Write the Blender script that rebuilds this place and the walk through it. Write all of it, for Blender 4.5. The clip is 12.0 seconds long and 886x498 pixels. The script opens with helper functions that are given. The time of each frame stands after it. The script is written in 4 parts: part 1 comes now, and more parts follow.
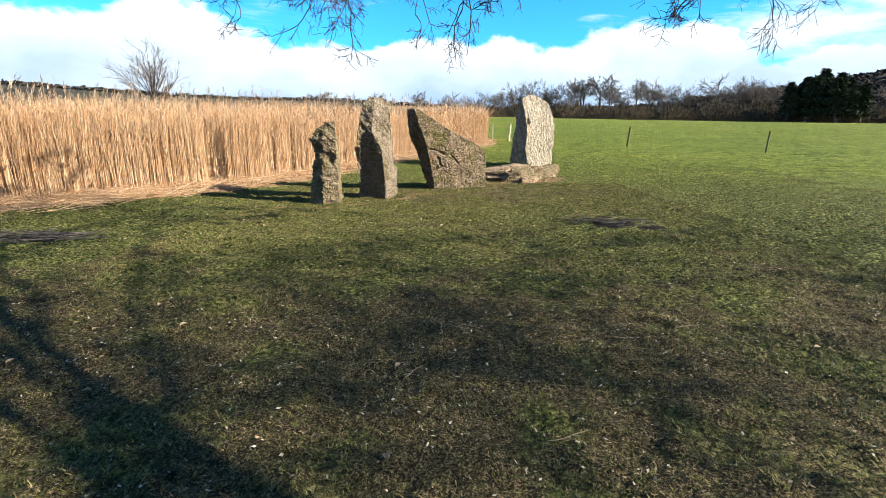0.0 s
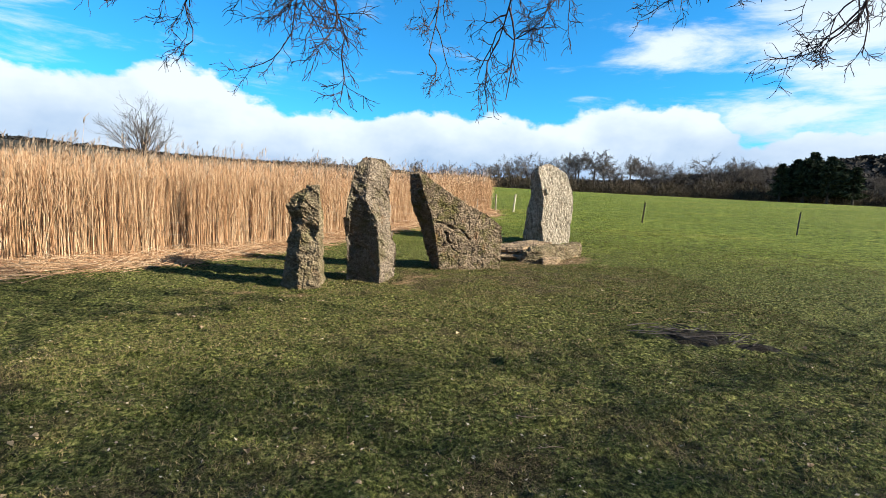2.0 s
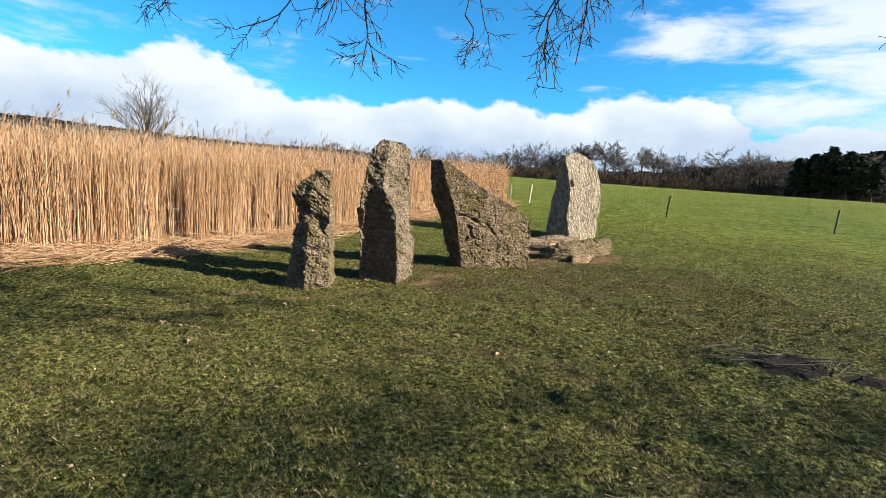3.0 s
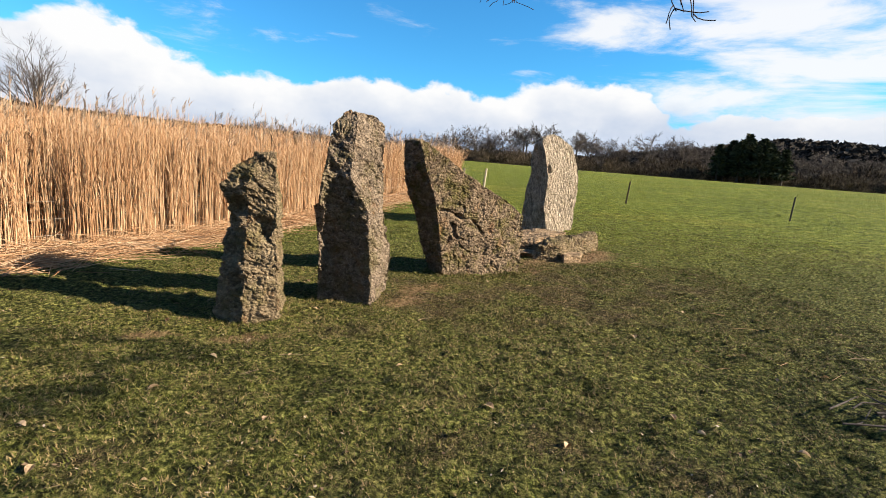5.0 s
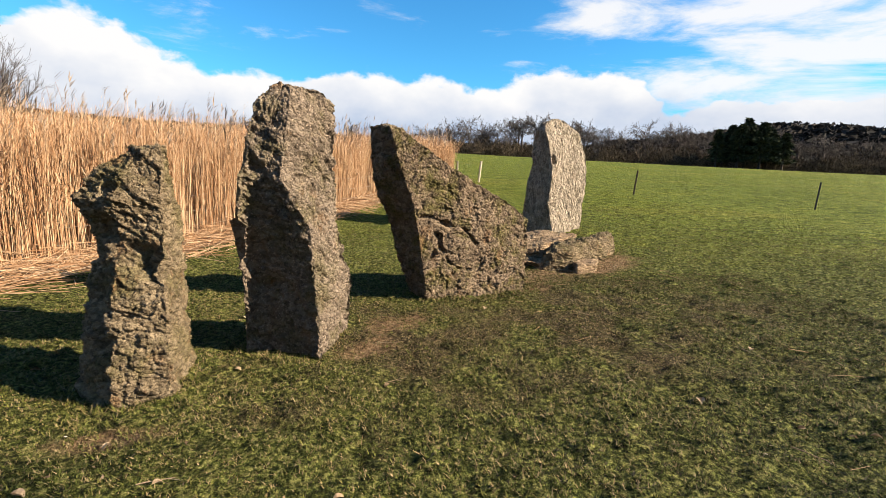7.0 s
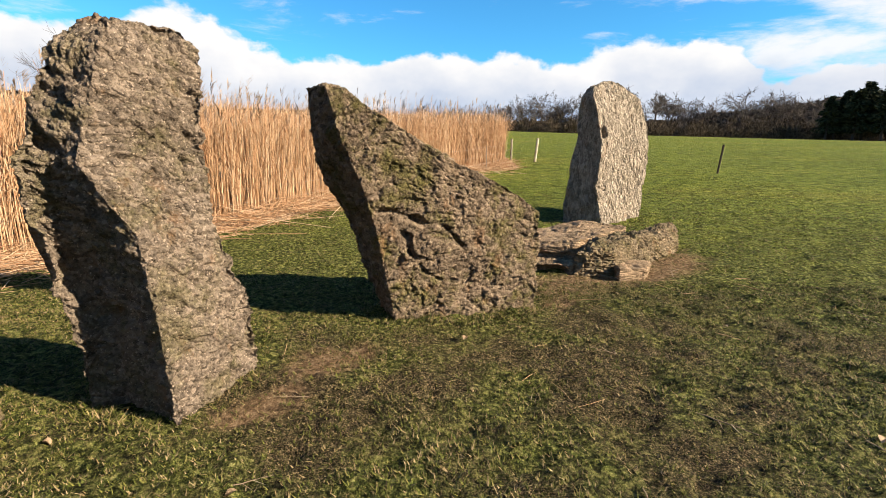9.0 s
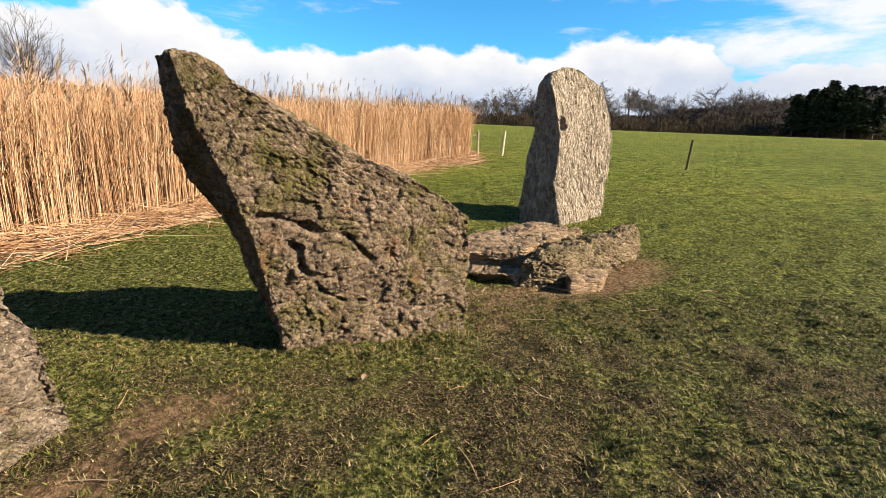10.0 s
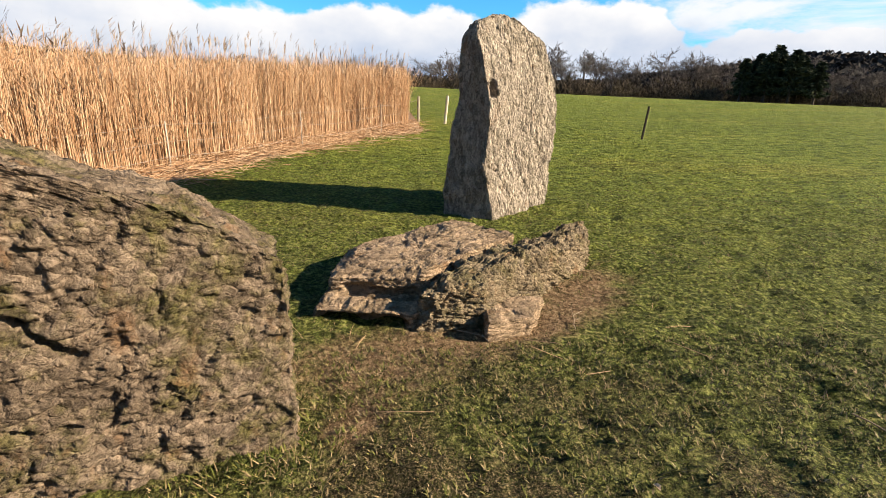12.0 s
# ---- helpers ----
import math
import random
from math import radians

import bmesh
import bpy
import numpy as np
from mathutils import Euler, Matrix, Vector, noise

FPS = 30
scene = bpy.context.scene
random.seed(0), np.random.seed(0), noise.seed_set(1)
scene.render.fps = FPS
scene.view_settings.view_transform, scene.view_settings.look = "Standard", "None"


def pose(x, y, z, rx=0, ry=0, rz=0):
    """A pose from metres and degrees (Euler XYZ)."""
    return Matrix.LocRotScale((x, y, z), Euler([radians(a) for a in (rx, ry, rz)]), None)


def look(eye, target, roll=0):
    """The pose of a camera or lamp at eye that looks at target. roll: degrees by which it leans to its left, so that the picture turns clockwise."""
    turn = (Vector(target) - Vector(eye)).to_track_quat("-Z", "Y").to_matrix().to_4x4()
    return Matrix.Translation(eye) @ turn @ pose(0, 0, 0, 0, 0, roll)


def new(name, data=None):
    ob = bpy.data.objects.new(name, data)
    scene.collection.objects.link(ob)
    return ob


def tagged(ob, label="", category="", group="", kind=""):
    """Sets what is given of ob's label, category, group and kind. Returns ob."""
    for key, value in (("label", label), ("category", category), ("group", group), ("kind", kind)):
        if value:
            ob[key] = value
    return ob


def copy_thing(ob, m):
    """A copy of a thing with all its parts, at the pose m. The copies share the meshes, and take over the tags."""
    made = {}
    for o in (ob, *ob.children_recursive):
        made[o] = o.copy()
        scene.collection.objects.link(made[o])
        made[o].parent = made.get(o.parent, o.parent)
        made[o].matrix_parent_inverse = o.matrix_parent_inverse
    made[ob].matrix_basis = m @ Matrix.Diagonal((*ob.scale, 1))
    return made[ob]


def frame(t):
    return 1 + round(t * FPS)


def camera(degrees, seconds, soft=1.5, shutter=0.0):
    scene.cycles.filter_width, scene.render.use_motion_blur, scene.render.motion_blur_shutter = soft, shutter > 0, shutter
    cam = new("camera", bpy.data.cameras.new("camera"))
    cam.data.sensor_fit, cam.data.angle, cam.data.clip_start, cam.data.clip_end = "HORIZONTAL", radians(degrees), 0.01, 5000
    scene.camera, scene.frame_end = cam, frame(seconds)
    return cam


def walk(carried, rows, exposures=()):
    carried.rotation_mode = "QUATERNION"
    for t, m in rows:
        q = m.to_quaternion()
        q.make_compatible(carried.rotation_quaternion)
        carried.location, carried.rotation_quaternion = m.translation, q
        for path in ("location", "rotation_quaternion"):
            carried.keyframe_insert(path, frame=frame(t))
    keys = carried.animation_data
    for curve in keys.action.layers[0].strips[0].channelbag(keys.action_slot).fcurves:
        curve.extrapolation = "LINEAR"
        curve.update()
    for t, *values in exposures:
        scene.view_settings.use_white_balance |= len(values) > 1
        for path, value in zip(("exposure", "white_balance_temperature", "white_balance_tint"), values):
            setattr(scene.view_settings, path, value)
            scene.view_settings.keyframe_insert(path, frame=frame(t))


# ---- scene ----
cam = camera(85.5, 12.0, soft=0.75)
METRES, EYE, TILT, LEAN, TURN = 10.8, 1.5, 0.0, 0.0, 0.0
ROWS = [
    (0.0, 0.0, 0.0, 0.0, -0.0, -14.62, 0.0),
    (0.5, -0.0021, 0.0554, -0.0003, 2.23, -12.34, -0.44),
    (1.0, -0.0096, 0.1062, 0.0009, 0.36, -8.5, -1.59),
    (1.5, -0.0134, 0.1558, 0.0012, -2.11, -7.09, -1.13),
    (2.0, -0.0258, 0.2012, 0.0006, -0.59, -6.78, -1.97),
    (2.5, -0.0353, 0.2458, 0.0002, 0.51, -7.83, -2.75),
    (4.5, -0.1052, 0.4058, 0.0025, -4.73, -8.55, -4.64),
    (5.0, -0.1047, 0.4461, 0.002, -7.43, -9.87, -3.54),
    (5.5, -0.1028, 0.4847, 0.0018, -6.0, -10.32, -2.86),
    (6.0, -0.0929, 0.5195, 0.0032, -6.31, -10.4, -2.91),
    (6.5, -0.085, 0.5522, 0.0031, -8.34, -10.5, -2.09),
    (8.5, -0.0025, 0.6737, -0.0035, -1.89, -12.0, -0.79),
    (9.0, 0.0209, 0.7049, -0.0026, 0.62, -13.02, -0.58),
    (9.5, 0.0421, 0.7401, -0.0034, -1.19, -12.74, -1.43),
    (10.0, 0.0652, 0.7746, -0.005, -2.04, -13.8, -1.31),
    (10.5, 0.0799, 0.8115, -0.0063, -1.98, -15.57, -1.33),
    (11.0, 0.0996, 0.8441, -0.0053, -5.11, -16.82, -1.3),
    (11.5, 0.1157, 0.878, -0.002, -6.26, -17.67, -0.97),
    (12.0, 0.1311, 0.9133, -0.0004, -6.98, -17.69, -1.42),
]
walk(cam, [(t, pose(0, 0, EYE, TILT, LEAN, TURN) @ pose(METRES * x, METRES * y, METRES * z, 90 + pitch, roll, yaw)) for t, x, y, z, yaw, pitch, roll in ROWS],
     exposures=[(0.0, 2.13, 5800, 3), (1.0, 1.93, 5750, 3), (2.5, 1.78, 5900, 4), (5.0, 1.75, 6500, 10), (12.0, 1.79, 6600, 11)])

# ---------------------------------------------------------------- world, sun
SUN_AZ, SUN_EL = 106.0, 25.0          # degrees: clockwise from +y, and above the horizon


def math_node(nt, op, a, b=None, clamp=False):
    n = nt.nodes.new("ShaderNodeMath")
    n.operation, n.use_clamp = op, clamp
    for i, v in enumerate((a, b)):
        if v is None:
            continue
        if isinstance(v, (int, float)):
            n.inputs[i].default_value = v
        else:
            nt.links.new(v, n.inputs[i])
    return n.outputs[0]


def noise_node(nt, vec, scale, detail=4.0, rough=0.55, distort=0.0):
    n = nt.nodes.new("ShaderNodeTexNoise")
    n.inputs["Scale"].default_value = scale
    n.inputs["Detail"].default_value = detail
    n.inputs["Roughness"].default_value = rough
    n.inputs["Distortion"].default_value = distort
    if vec is not None:
        nt.links.new(vec, n.inputs["Vector"])
    return n.outputs["Fac"]


def ramp_node(nt, fac, stops, smooth=False):
    n = nt.nodes.new("ShaderNodeValToRGB")
    if smooth:
        n.color_ramp.interpolation = "EASE"
    els = n.color_ramp.elements
    while len(els) < len(stops):
        els.new(0.5)
    for e, (p, c) in zip(els, stops):
        e.position = p
        e.color = (c, c, c, 1) if isinstance(c, (int, float)) else (*c, 1)
    nt.links.new(fac, n.inputs[0])
    return n.outputs[0]


def mix_node(nt, fac, a, b, mode="MIX"):
    n = nt.nodes.new("ShaderNodeMix")
    n.data_type, n.blend_type = "RGBA", mode
    for sock, v in ((n.inputs[0], fac), (n.inputs[6], a), (n.inputs[7], b)):
        if isinstance(v, (int, float)):
            sock.default_value = v
        elif isinstance(v, tuple):
            sock.default_value = (*v, 1)
        else:
            nt.links.new(v, sock)
    return n.outputs[2]


def map_node(nt, vec, scale=(1, 1, 1), rot=(0, 0, 0), loc=(0, 0, 0)):
    n = nt.nodes.new("ShaderNodeMapping")
    n.inputs["Scale"].default_value = scale
    n.inputs["Rotation"].default_value = [radians(a) for a in rot]
    n.inputs["Location"].default_value = loc
    nt.links.new(vec, n.inputs["Vector"])
    return n.outputs[0]


def build_world():
    world = bpy.data.worlds.new("spring_sky")
    scene.world = world
    world.use_nodes = True
    nt = world.node_tree
    nt.nodes.clear()
    out = nt.nodes.new("ShaderNodeOutputWorld")
    sky = nt.nodes.new("ShaderNodeTexSky")
    sky.sky_type, sky.sun_disc = "NISHITA", False
    sky.sun_elevation, sky.sun_rotation = radians(SUN_EL), radians(SUN_AZ)
    sky.air_density, sky.dust_density, sky.ozone_density = 1.0, 0.3, 2.5
    blue = mix_node(nt, 1.0, sky.outputs[0], SKY_TINT, "MULTIPLY")
    back = nt.nodes.new("ShaderNodeBackground")
    back.inputs[1].default_value = SKY_STRENGTH
    nt.links.new(blue, back.inputs[0])

    geo = nt.nodes.new("ShaderNodeTexCoord")
    sep = nt.nodes.new("ShaderNodeSeparateXYZ")
    nt.links.new(geo.outputs["Generated"], sep.inputs[0])
    x, y, z = sep.outputs
    az = math_node(nt, "ARCTAN2", x, y)                       # radians, 0 ahead, right positive
    el = math_node(nt, "ARCSINE", z)
    flat = nt.nodes.new("ShaderNodeCombineXYZ")
    nt.links.new(az, flat.inputs[0])
    nt.links.new(math_node(nt, "MULTIPLY", el, 1.5), flat.inputs[1])
    vec = flat.outputs[0]

    # the bank of cumulus: the height of its upper edge goes by the bearing
    curve = nt.nodes.new("ShaderNodeFloatCurve")
    pts = curve.mapping.curves[0].points
    edge = [(-180, 10), (-90, 11), (-45, 10.6), (-35, 10.2), (-29, 12.2), (-26, 12.0), (-22, 10.2), (-18, 8.6), (-12, 8.7), (-8, 8.4), (-2, 9.5),
            (3, 9.0), (8, 9.0), (13, 8.4), (16, 9.2), (20, 10.3), (25, 10.2), (29, 9.2), (31, 7.0), (33, 6.0), (36, 7.0), (45, 7.4), (70, 8), (180, 10)]
    while len(pts) < len(edge):
        pts.new(0.5, 0.5)
    for p, (a, e) in zip(pts, edge):
        p.location = ((a + 180) / 360, e / 20)
        p.handle_type = "AUTO"
    curve.mapping.update()
    nt.links.new(math_node(nt, "ADD", math_node(nt, "DIVIDE", az, 2 * math.pi), 0.5), curve.inputs["Value"])
    top = math_node(nt, "MULTIPLY", curve.outputs[0], radians(20))
    puff = noise_node(nt, vec, 13.0, 6, 0.55, 0.2)
    puff2 = noise_node(nt, vec, 34.0, 4, 0.5)
    wob = math_node(nt, "ADD", math_node(nt, "MULTIPLY", math_node(nt, "SUBTRACT", puff, 0.5), 0.075),
                    math_node(nt, "MULTIPLY", math_node(nt, "SUBTRACT", puff2, 0.5), 0.022))
    below = math_node(nt, "SUBTRACT", math_node(nt, "ADD", top, wob), el)
    bank = ramp_node(nt, math_node(nt, "MULTIPLY", below, 60.0, True), [(0.0, 0.0), (1.0, 1.0)], True)

    # torn high cloud, thickest over the right-hand field
    hi_vec = map_node(nt, vec, (1.0, 2.6, 1.0), (0, 0, 12), (3.1, 0.7, 0))
    wisp = noise_node(nt, hi_vec, 3.6, 8, 0.62, 0.35)
    side = nt.nodes.new("ShaderNodeMapRange")
    side.inputs[1].default_value, side.inputs[2].default_value = 0.30, 0.62
    side.inputs[3].default_value, side.inputs[4].default_value = 0.0, 0.25
    nt.links.new(az, side.inputs[0])
    left = nt.nodes.new("ShaderNodeMapRange")
    left.inputs[1].default_value, left.inputs[2].default_value = -0.35, -0.75
    left.inputs[3].default_value, left.inputs[4].default_value = 0.0, 0.09
    nt.links.new(az, left.inputs[0])
    wisp = math_node(nt, "ADD", math_node(nt, "ADD", wisp, side.outputs[0]), left.outputs[0])
    veil = ramp_node(nt, wisp, [(0.56, 0.0), (0.80, 0.92)], True)
    low = nt.nodes.new("ShaderNodeMapRange")
    low.inputs[1].default_value, low.inputs[2].default_value = 0.45, 0.28
    nt.links.new(el, low.inputs[0])
    veil = math_node(nt, "MULTIPLY", veil, math_node(nt, "ADD", math_node(nt, "MULTIPLY", low.outputs[0], 0.9), 0.1))
    cover = math_node(nt, "MAXIMUM", bank, veil, True)

    # cloud colour: white tops, grey-blue bellies towards the horizon
    belly = nt.nodes.new("ShaderNodeMapRange")
    belly.inputs[1].default_value, belly.inputs[2].default_value = 0.15, 0.02
    nt.links.new(math_node(nt, "ADD", el, math_node(nt, "MULTIPLY", math_node(nt, "SUBTRACT", noise_node(nt, vec, 4.2, 5, 0.55), 0.5), 0.28)), belly.inputs[0])
    tone = mix_node(nt, belly.outputs[0], (1.0, 1.0, 1.0), (0.46, 0.58, 0.78))
    cloud = nt.nodes.new("ShaderNodeBackground")
    cloud.inputs[1].default_value = CLOUD_STRENGTH
    nt.links.new(tone, cloud.inputs[0])
    both = nt.nodes.new("ShaderNodeMixShader")
    nt.links.new(cover, both.inputs[0])
    nt.links.new(back.outputs[0], both.inputs[1])
    nt.links.new(cloud.outputs[0], both.inputs[2])
    nt.links.new(both.outputs[0], out.inputs[0])


SKY_STRENGTH, SKY_TINT, CLOUD_STRENGTH = 0.05, (0.31, 0.93, 1.27), 0.295
build_world()
sun_data = bpy.data.lights.new("sun", "SUN")
sun_data.energy, sun_data.angle, sun_data.color = 5.0, radians(0.6), (1.0, 0.88, 0.70)
sun = new("sun", sun_data)
a = radians(SUN_AZ)
sun.matrix_world = look((0, 0, 30), Vector((0, 0, 30)) - Vector((math.sin(a) * math.cos(radians(SUN_EL)), math.cos(a) * math.cos(radians(SUN_EL)), math.sin(radians(SUN_EL)))))


# ---------------------------------------------------------------- materials
def material(name, rough=0.9):
    m = bpy.data.materials.new(name)
    m.use_nodes = True
    nt = m.node_tree
    bsdf = nt.nodes["Principled BSDF"]
    bsdf.inputs["Roughness"].default_value = rough
    bsdf.inputs["Specular IOR Level"].default_value = 0.08
    return m, nt, bsdf


def bump(nt, bsdf, height, strength, distance):
    b = nt.nodes.new("ShaderNodeBump")
    b.inputs["Strength"].default_value, b.inputs["Distance"].default_value = strength, distance
    nt.links.new(height, b.inputs["Height"])
    nt.links.new(b.outputs[0], bsdf.inputs["Normal"])


def coords(nt):
    return nt.nodes.new("ShaderNodeNewGeometry").outputs["Position"]


def voronoi(nt, vec, scale, feature="F1"):
    v = nt.nodes.new("ShaderNodeTexVoronoi")
    v.feature = feature
    v.inputs["Scale"].default_value = scale
    nt.links.new(vec, v.inputs["Vector"])
    return v


def attribute(nt, name):
    n = nt.nodes.new("ShaderNodeAttribute")
    n.attribute_name = name
    return n.outputs["Fac"]


def random_tint(nt):
    return nt.nodes.new("ShaderNodeNewGeometry").outputs["Random Per Island"]


def ground_material():
    m, nt, bsdf = material("turf", 0.95)
    p = coords(nt)
    big = noise_node(nt, p, 0.35, 4, 0.6)
    mid = noise_node(nt, p, 1.7, 5, 0.65, 0.3)
    fine = noise_node(nt, p, 26, 5, 0.72)
    grit = noise_node(nt, p, 85, 3, 0.7)
    green = ramp_node(nt, big, [(0.3, (0.070, 0.098, 0.014)), (0.7, (0.114, 0.122, 0.021))])
    tuft = ramp_node(nt, fine, [(0.43, (0.005, 0.005, 0.003)), (0.50, (0.069, 0.076, 0.017)), (0.60, (0.235, 0.212, 0.070))])
    lawn = mix_node(nt, 0.78, green, tuft)
    straw = ramp_node(nt, grit, [(0.42, (0.010, 0.007, 0.004)), (0.52, (0.074, 0.051, 0.026)), (0.65, (0.235, 0.162, 0.092))])
    thin = math_node(nt, "ADD", attribute(nt, "thin"), math_node(nt, "MULTIPLY", math_node(nt, "SUBTRACT", mid, 0.5), 1.6))
    thin = ramp_node(nt, thin, [(0.30, 0.0), (0.80, 0.85)], True)
    turf = mix_node(nt, thin, lawn, straw)
    # far pasture: closer cropped, yellower, evenly green, with tuft shadows painted as dark flecks
    pasture = ramp_node(nt, noise_node(nt, map_node(nt, p, (0.5, 1.4, 1)), 0.22, 5, 0.62), [(0.38, (0.115, 0.165, 0.020)), (0.52, (0.165, 0.205, 0.028)), (0.64, (0.245, 0.235, 0.040))])
    speck = ramp_node(nt, noise_node(nt, map_node(nt, p, (0.55, 1.3, 1)), 4.5, 8, 0.84), [(0.42, (0.012, 0.017, 0.003)), (0.5, (0.108, 0.128, 0.016)), (0.60, (0.240, 0.232, 0.038))])
    pasture = mix_node(nt, 0.68, pasture, speck)
    turf = mix_node(nt, attribute(nt, "far"), turf, pasture)
    mott = ramp_node(nt, noise_node(nt, p, 24.0, 7, 0.80, 0.2), [(0.40, 0.25), (0.50, 0.95), (0.60, 1.9)])
    turf = mix_node(nt, 0.85, turf, mott, "MULTIPLY")
    soil = ramp_node(nt, noise_node(nt, p, 24, 7, 0.78), [(0.38, (0.070, 0.042, 0.022)), (0.5, (0.20, 0.122, 0.064)), (0.64, (0.37, 0.245, 0.145))])
    rag = math_node(nt, "ADD", noise_node(nt, p, 3.5, 6, 0.75), math_node(nt, "MULTIPLY", fine, 0.6))
    edge = math_node(nt, "ADD", attribute(nt, "soil"), math_node(nt, "MULTIPLY", math_node(nt, "SUBTRACT", rag, 0.8), 1.5))
    bare = ramp_node(nt, edge, [(0.24, 0.0), (0.88, 0.95)], True)
    turf = mix_node(nt, bare, turf, soil)
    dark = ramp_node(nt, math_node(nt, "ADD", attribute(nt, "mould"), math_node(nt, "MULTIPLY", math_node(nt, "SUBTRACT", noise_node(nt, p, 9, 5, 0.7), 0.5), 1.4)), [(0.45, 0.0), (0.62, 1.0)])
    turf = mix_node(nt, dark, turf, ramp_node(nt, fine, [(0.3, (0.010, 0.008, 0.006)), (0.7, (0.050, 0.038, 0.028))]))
    litter = ramp_node(nt, noise_node(nt, map_node(nt, p, (1, 6, 1), (0, 0, 35)), 30, 4, 0.7), [(0.3, (0.07, 0.038, 0.02)), (0.5, (0.22, 0.13, 0.078)), (0.75, (0.44, 0.30, 0.195))])
    turf = mix_node(nt, ramp_node(nt, math_node(nt, "ADD", attribute(nt, "litter"), math_node(nt, "MULTIPLY", math_node(nt, "SUBTRACT", noise_node(nt, p, 4, 5, 0.7), 0.5), 0.6)), [(0.42, 0.0), (0.6, 1.0)]), turf, litter)
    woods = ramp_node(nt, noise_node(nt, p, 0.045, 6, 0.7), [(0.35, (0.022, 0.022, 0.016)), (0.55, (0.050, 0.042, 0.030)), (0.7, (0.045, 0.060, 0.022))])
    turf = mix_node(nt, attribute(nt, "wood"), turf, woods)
    nt.links.new(turf, bsdf.inputs["Base Color"])
    h = math_node(nt, "ADD", math_node(nt, "MULTIPLY", fine, 1.0), math_node(nt, "MULTIPLY", grit, 0.45))
    h = math_node(nt, "ADD", h, math_node(nt, "MULTIPLY", math_node(nt, "MULTIPLY", noise_node(nt, p, 5.0, 4, 0.65), attribute(nt, "far")), 3.0))
    bump(nt, bsdf, h, 1.0, 0.14)
    return m


def rock_material(name, pale, dark, moss, streak, speck, clast=24.0, relief=0.03):
    """Weathered stone: two tones in bands, bedded clasts, lichen, moss, rust and pale pebbles."""
    m, nt, bsdf = material(name, 0.92)
    p = coords(nt)
    wob = nt.nodes.new("ShaderNodeTexNoise")
    wob.inputs["Scale"].default_value, wob.inputs["Detail"].default_value = 9.0, 3.0
    nt.links.new(p, wob.inputs["Vector"])
    bent = nt.nodes.new("ShaderNodeVectorMath")
    bent.operation = "MULTIPLY_ADD"
    nt.links.new(wob.outputs["Color"], bent.inputs[0])
    bent.inputs[1].default_value = (0.06, 0.06, 0.06)
    nt.links.new(p, bent.inputs[2])
    q = bent.outputs[0]
    band = noise_node(nt, map_node(nt, p, streak, (20, 25, 10)), 3.2, 8, 0.70, 0.8)
    grain = noise_node(nt, p, 46, 6, 0.78)
    blot = noise_node(nt, p, 7.5, 6, 0.68, 0.4)
    mid = tuple((a0 + b0) * 0.5 for a0, b0 in zip(pale, dark))
    base = ramp_node(nt, band, [(0.34, tuple(c * 0.7 for c in dark)), (0.47, mid), (0.62, pale)])
    fleck = ramp_node(nt, grain, [(0.34, tuple(c * 0.35 for c in dark)), (0.47, mid), (0.58, pale), (0.70, tuple(min(c * 1.4, 0.75) for c in pale))])
    base = mix_node(nt, 0.55, base, fleck)
    cell = voronoi(nt, map_node(nt, q, streak), clast)
    tint = nt.nodes.new("ShaderNodeSeparateColor")
    nt.links.new(cell.outputs["Color"], tint.inputs[0])
    base = mix_node(nt, 0.75, base, ramp_node(nt, tint.outputs[0], [(0.08, 0.52), (0.5, 0.95), (0.92, 1.4)]), "MULTIPLY")
    peb = voronoi(nt, q, clast * 1.9)
    stones = ramp_node(nt, peb.outputs["Distance"], [(0.20, 1.0), (0.34, 0.0)])
    pick = ramp_node(nt, peb.outputs["Color"], [(1 - speck, 0.0), (1 - speck + 0.03, 0.8)])
    base = mix_node(nt, math_node(nt, "MULTIPLY", stones, pick), base, tuple(min(c * 1.7, 0.5) for c in pale))
    lich = ramp_node(nt, blot, [(0.56, 0.0), (0.64, 0.6)])
    base = mix_node(nt, lich, base, tuple(c * 1.05 for c in pale))
    green = math_node(nt, "MULTIPLY", ramp_node(nt, noise_node(nt, p, 3.4, 7, 0.75), [(0.48, 0.0), (0.60, 1.0)]), moss)
    base = mix_node(nt, green, base, ramp_node(nt, grain, [(0.36, (0.022, 0.023, 0.005)), (0.62, (0.130, 0.115, 0.028))]))
    rust = ramp_node(nt, noise_node(nt, map_node(nt, p, (1, 1, 0.5)), 5.3, 6, 0.7), [(0.57, 0.0), (0.67, 0.6)])
    base = mix_node(nt, rust, base, (0.185, 0.098, 0.045))
    nt.links.new(base, bsdf.inputs["Base Color"])
    pits = noise_node(nt, p, 70, 4, 0.7)
    round_ = ramp_node(nt, cell.outputs["Distance"], [(0.10, 1.0), (0.42, 0.72), (0.68, 0.0)], True)
    h = math_node(nt, "ADD", math_node(nt, "MULTIPLY", grain, 0.6), math_node(nt, "ADD", math_node(nt, "MULTIPLY", noise_node(nt, map_node(nt, p, streak), 14, 6, 0.7), 0.6), math_node(nt, "MULTIPLY", ramp_node(nt, pits, [(0.38, 0.0), (0.5, 1.0)]), 0.2)))
    h = math_node(nt, "ADD", h, math_node(nt, "MULTIPLY", round_, 0.55))
    bump(nt, bsdf, h, 1.0, relief)
    return m


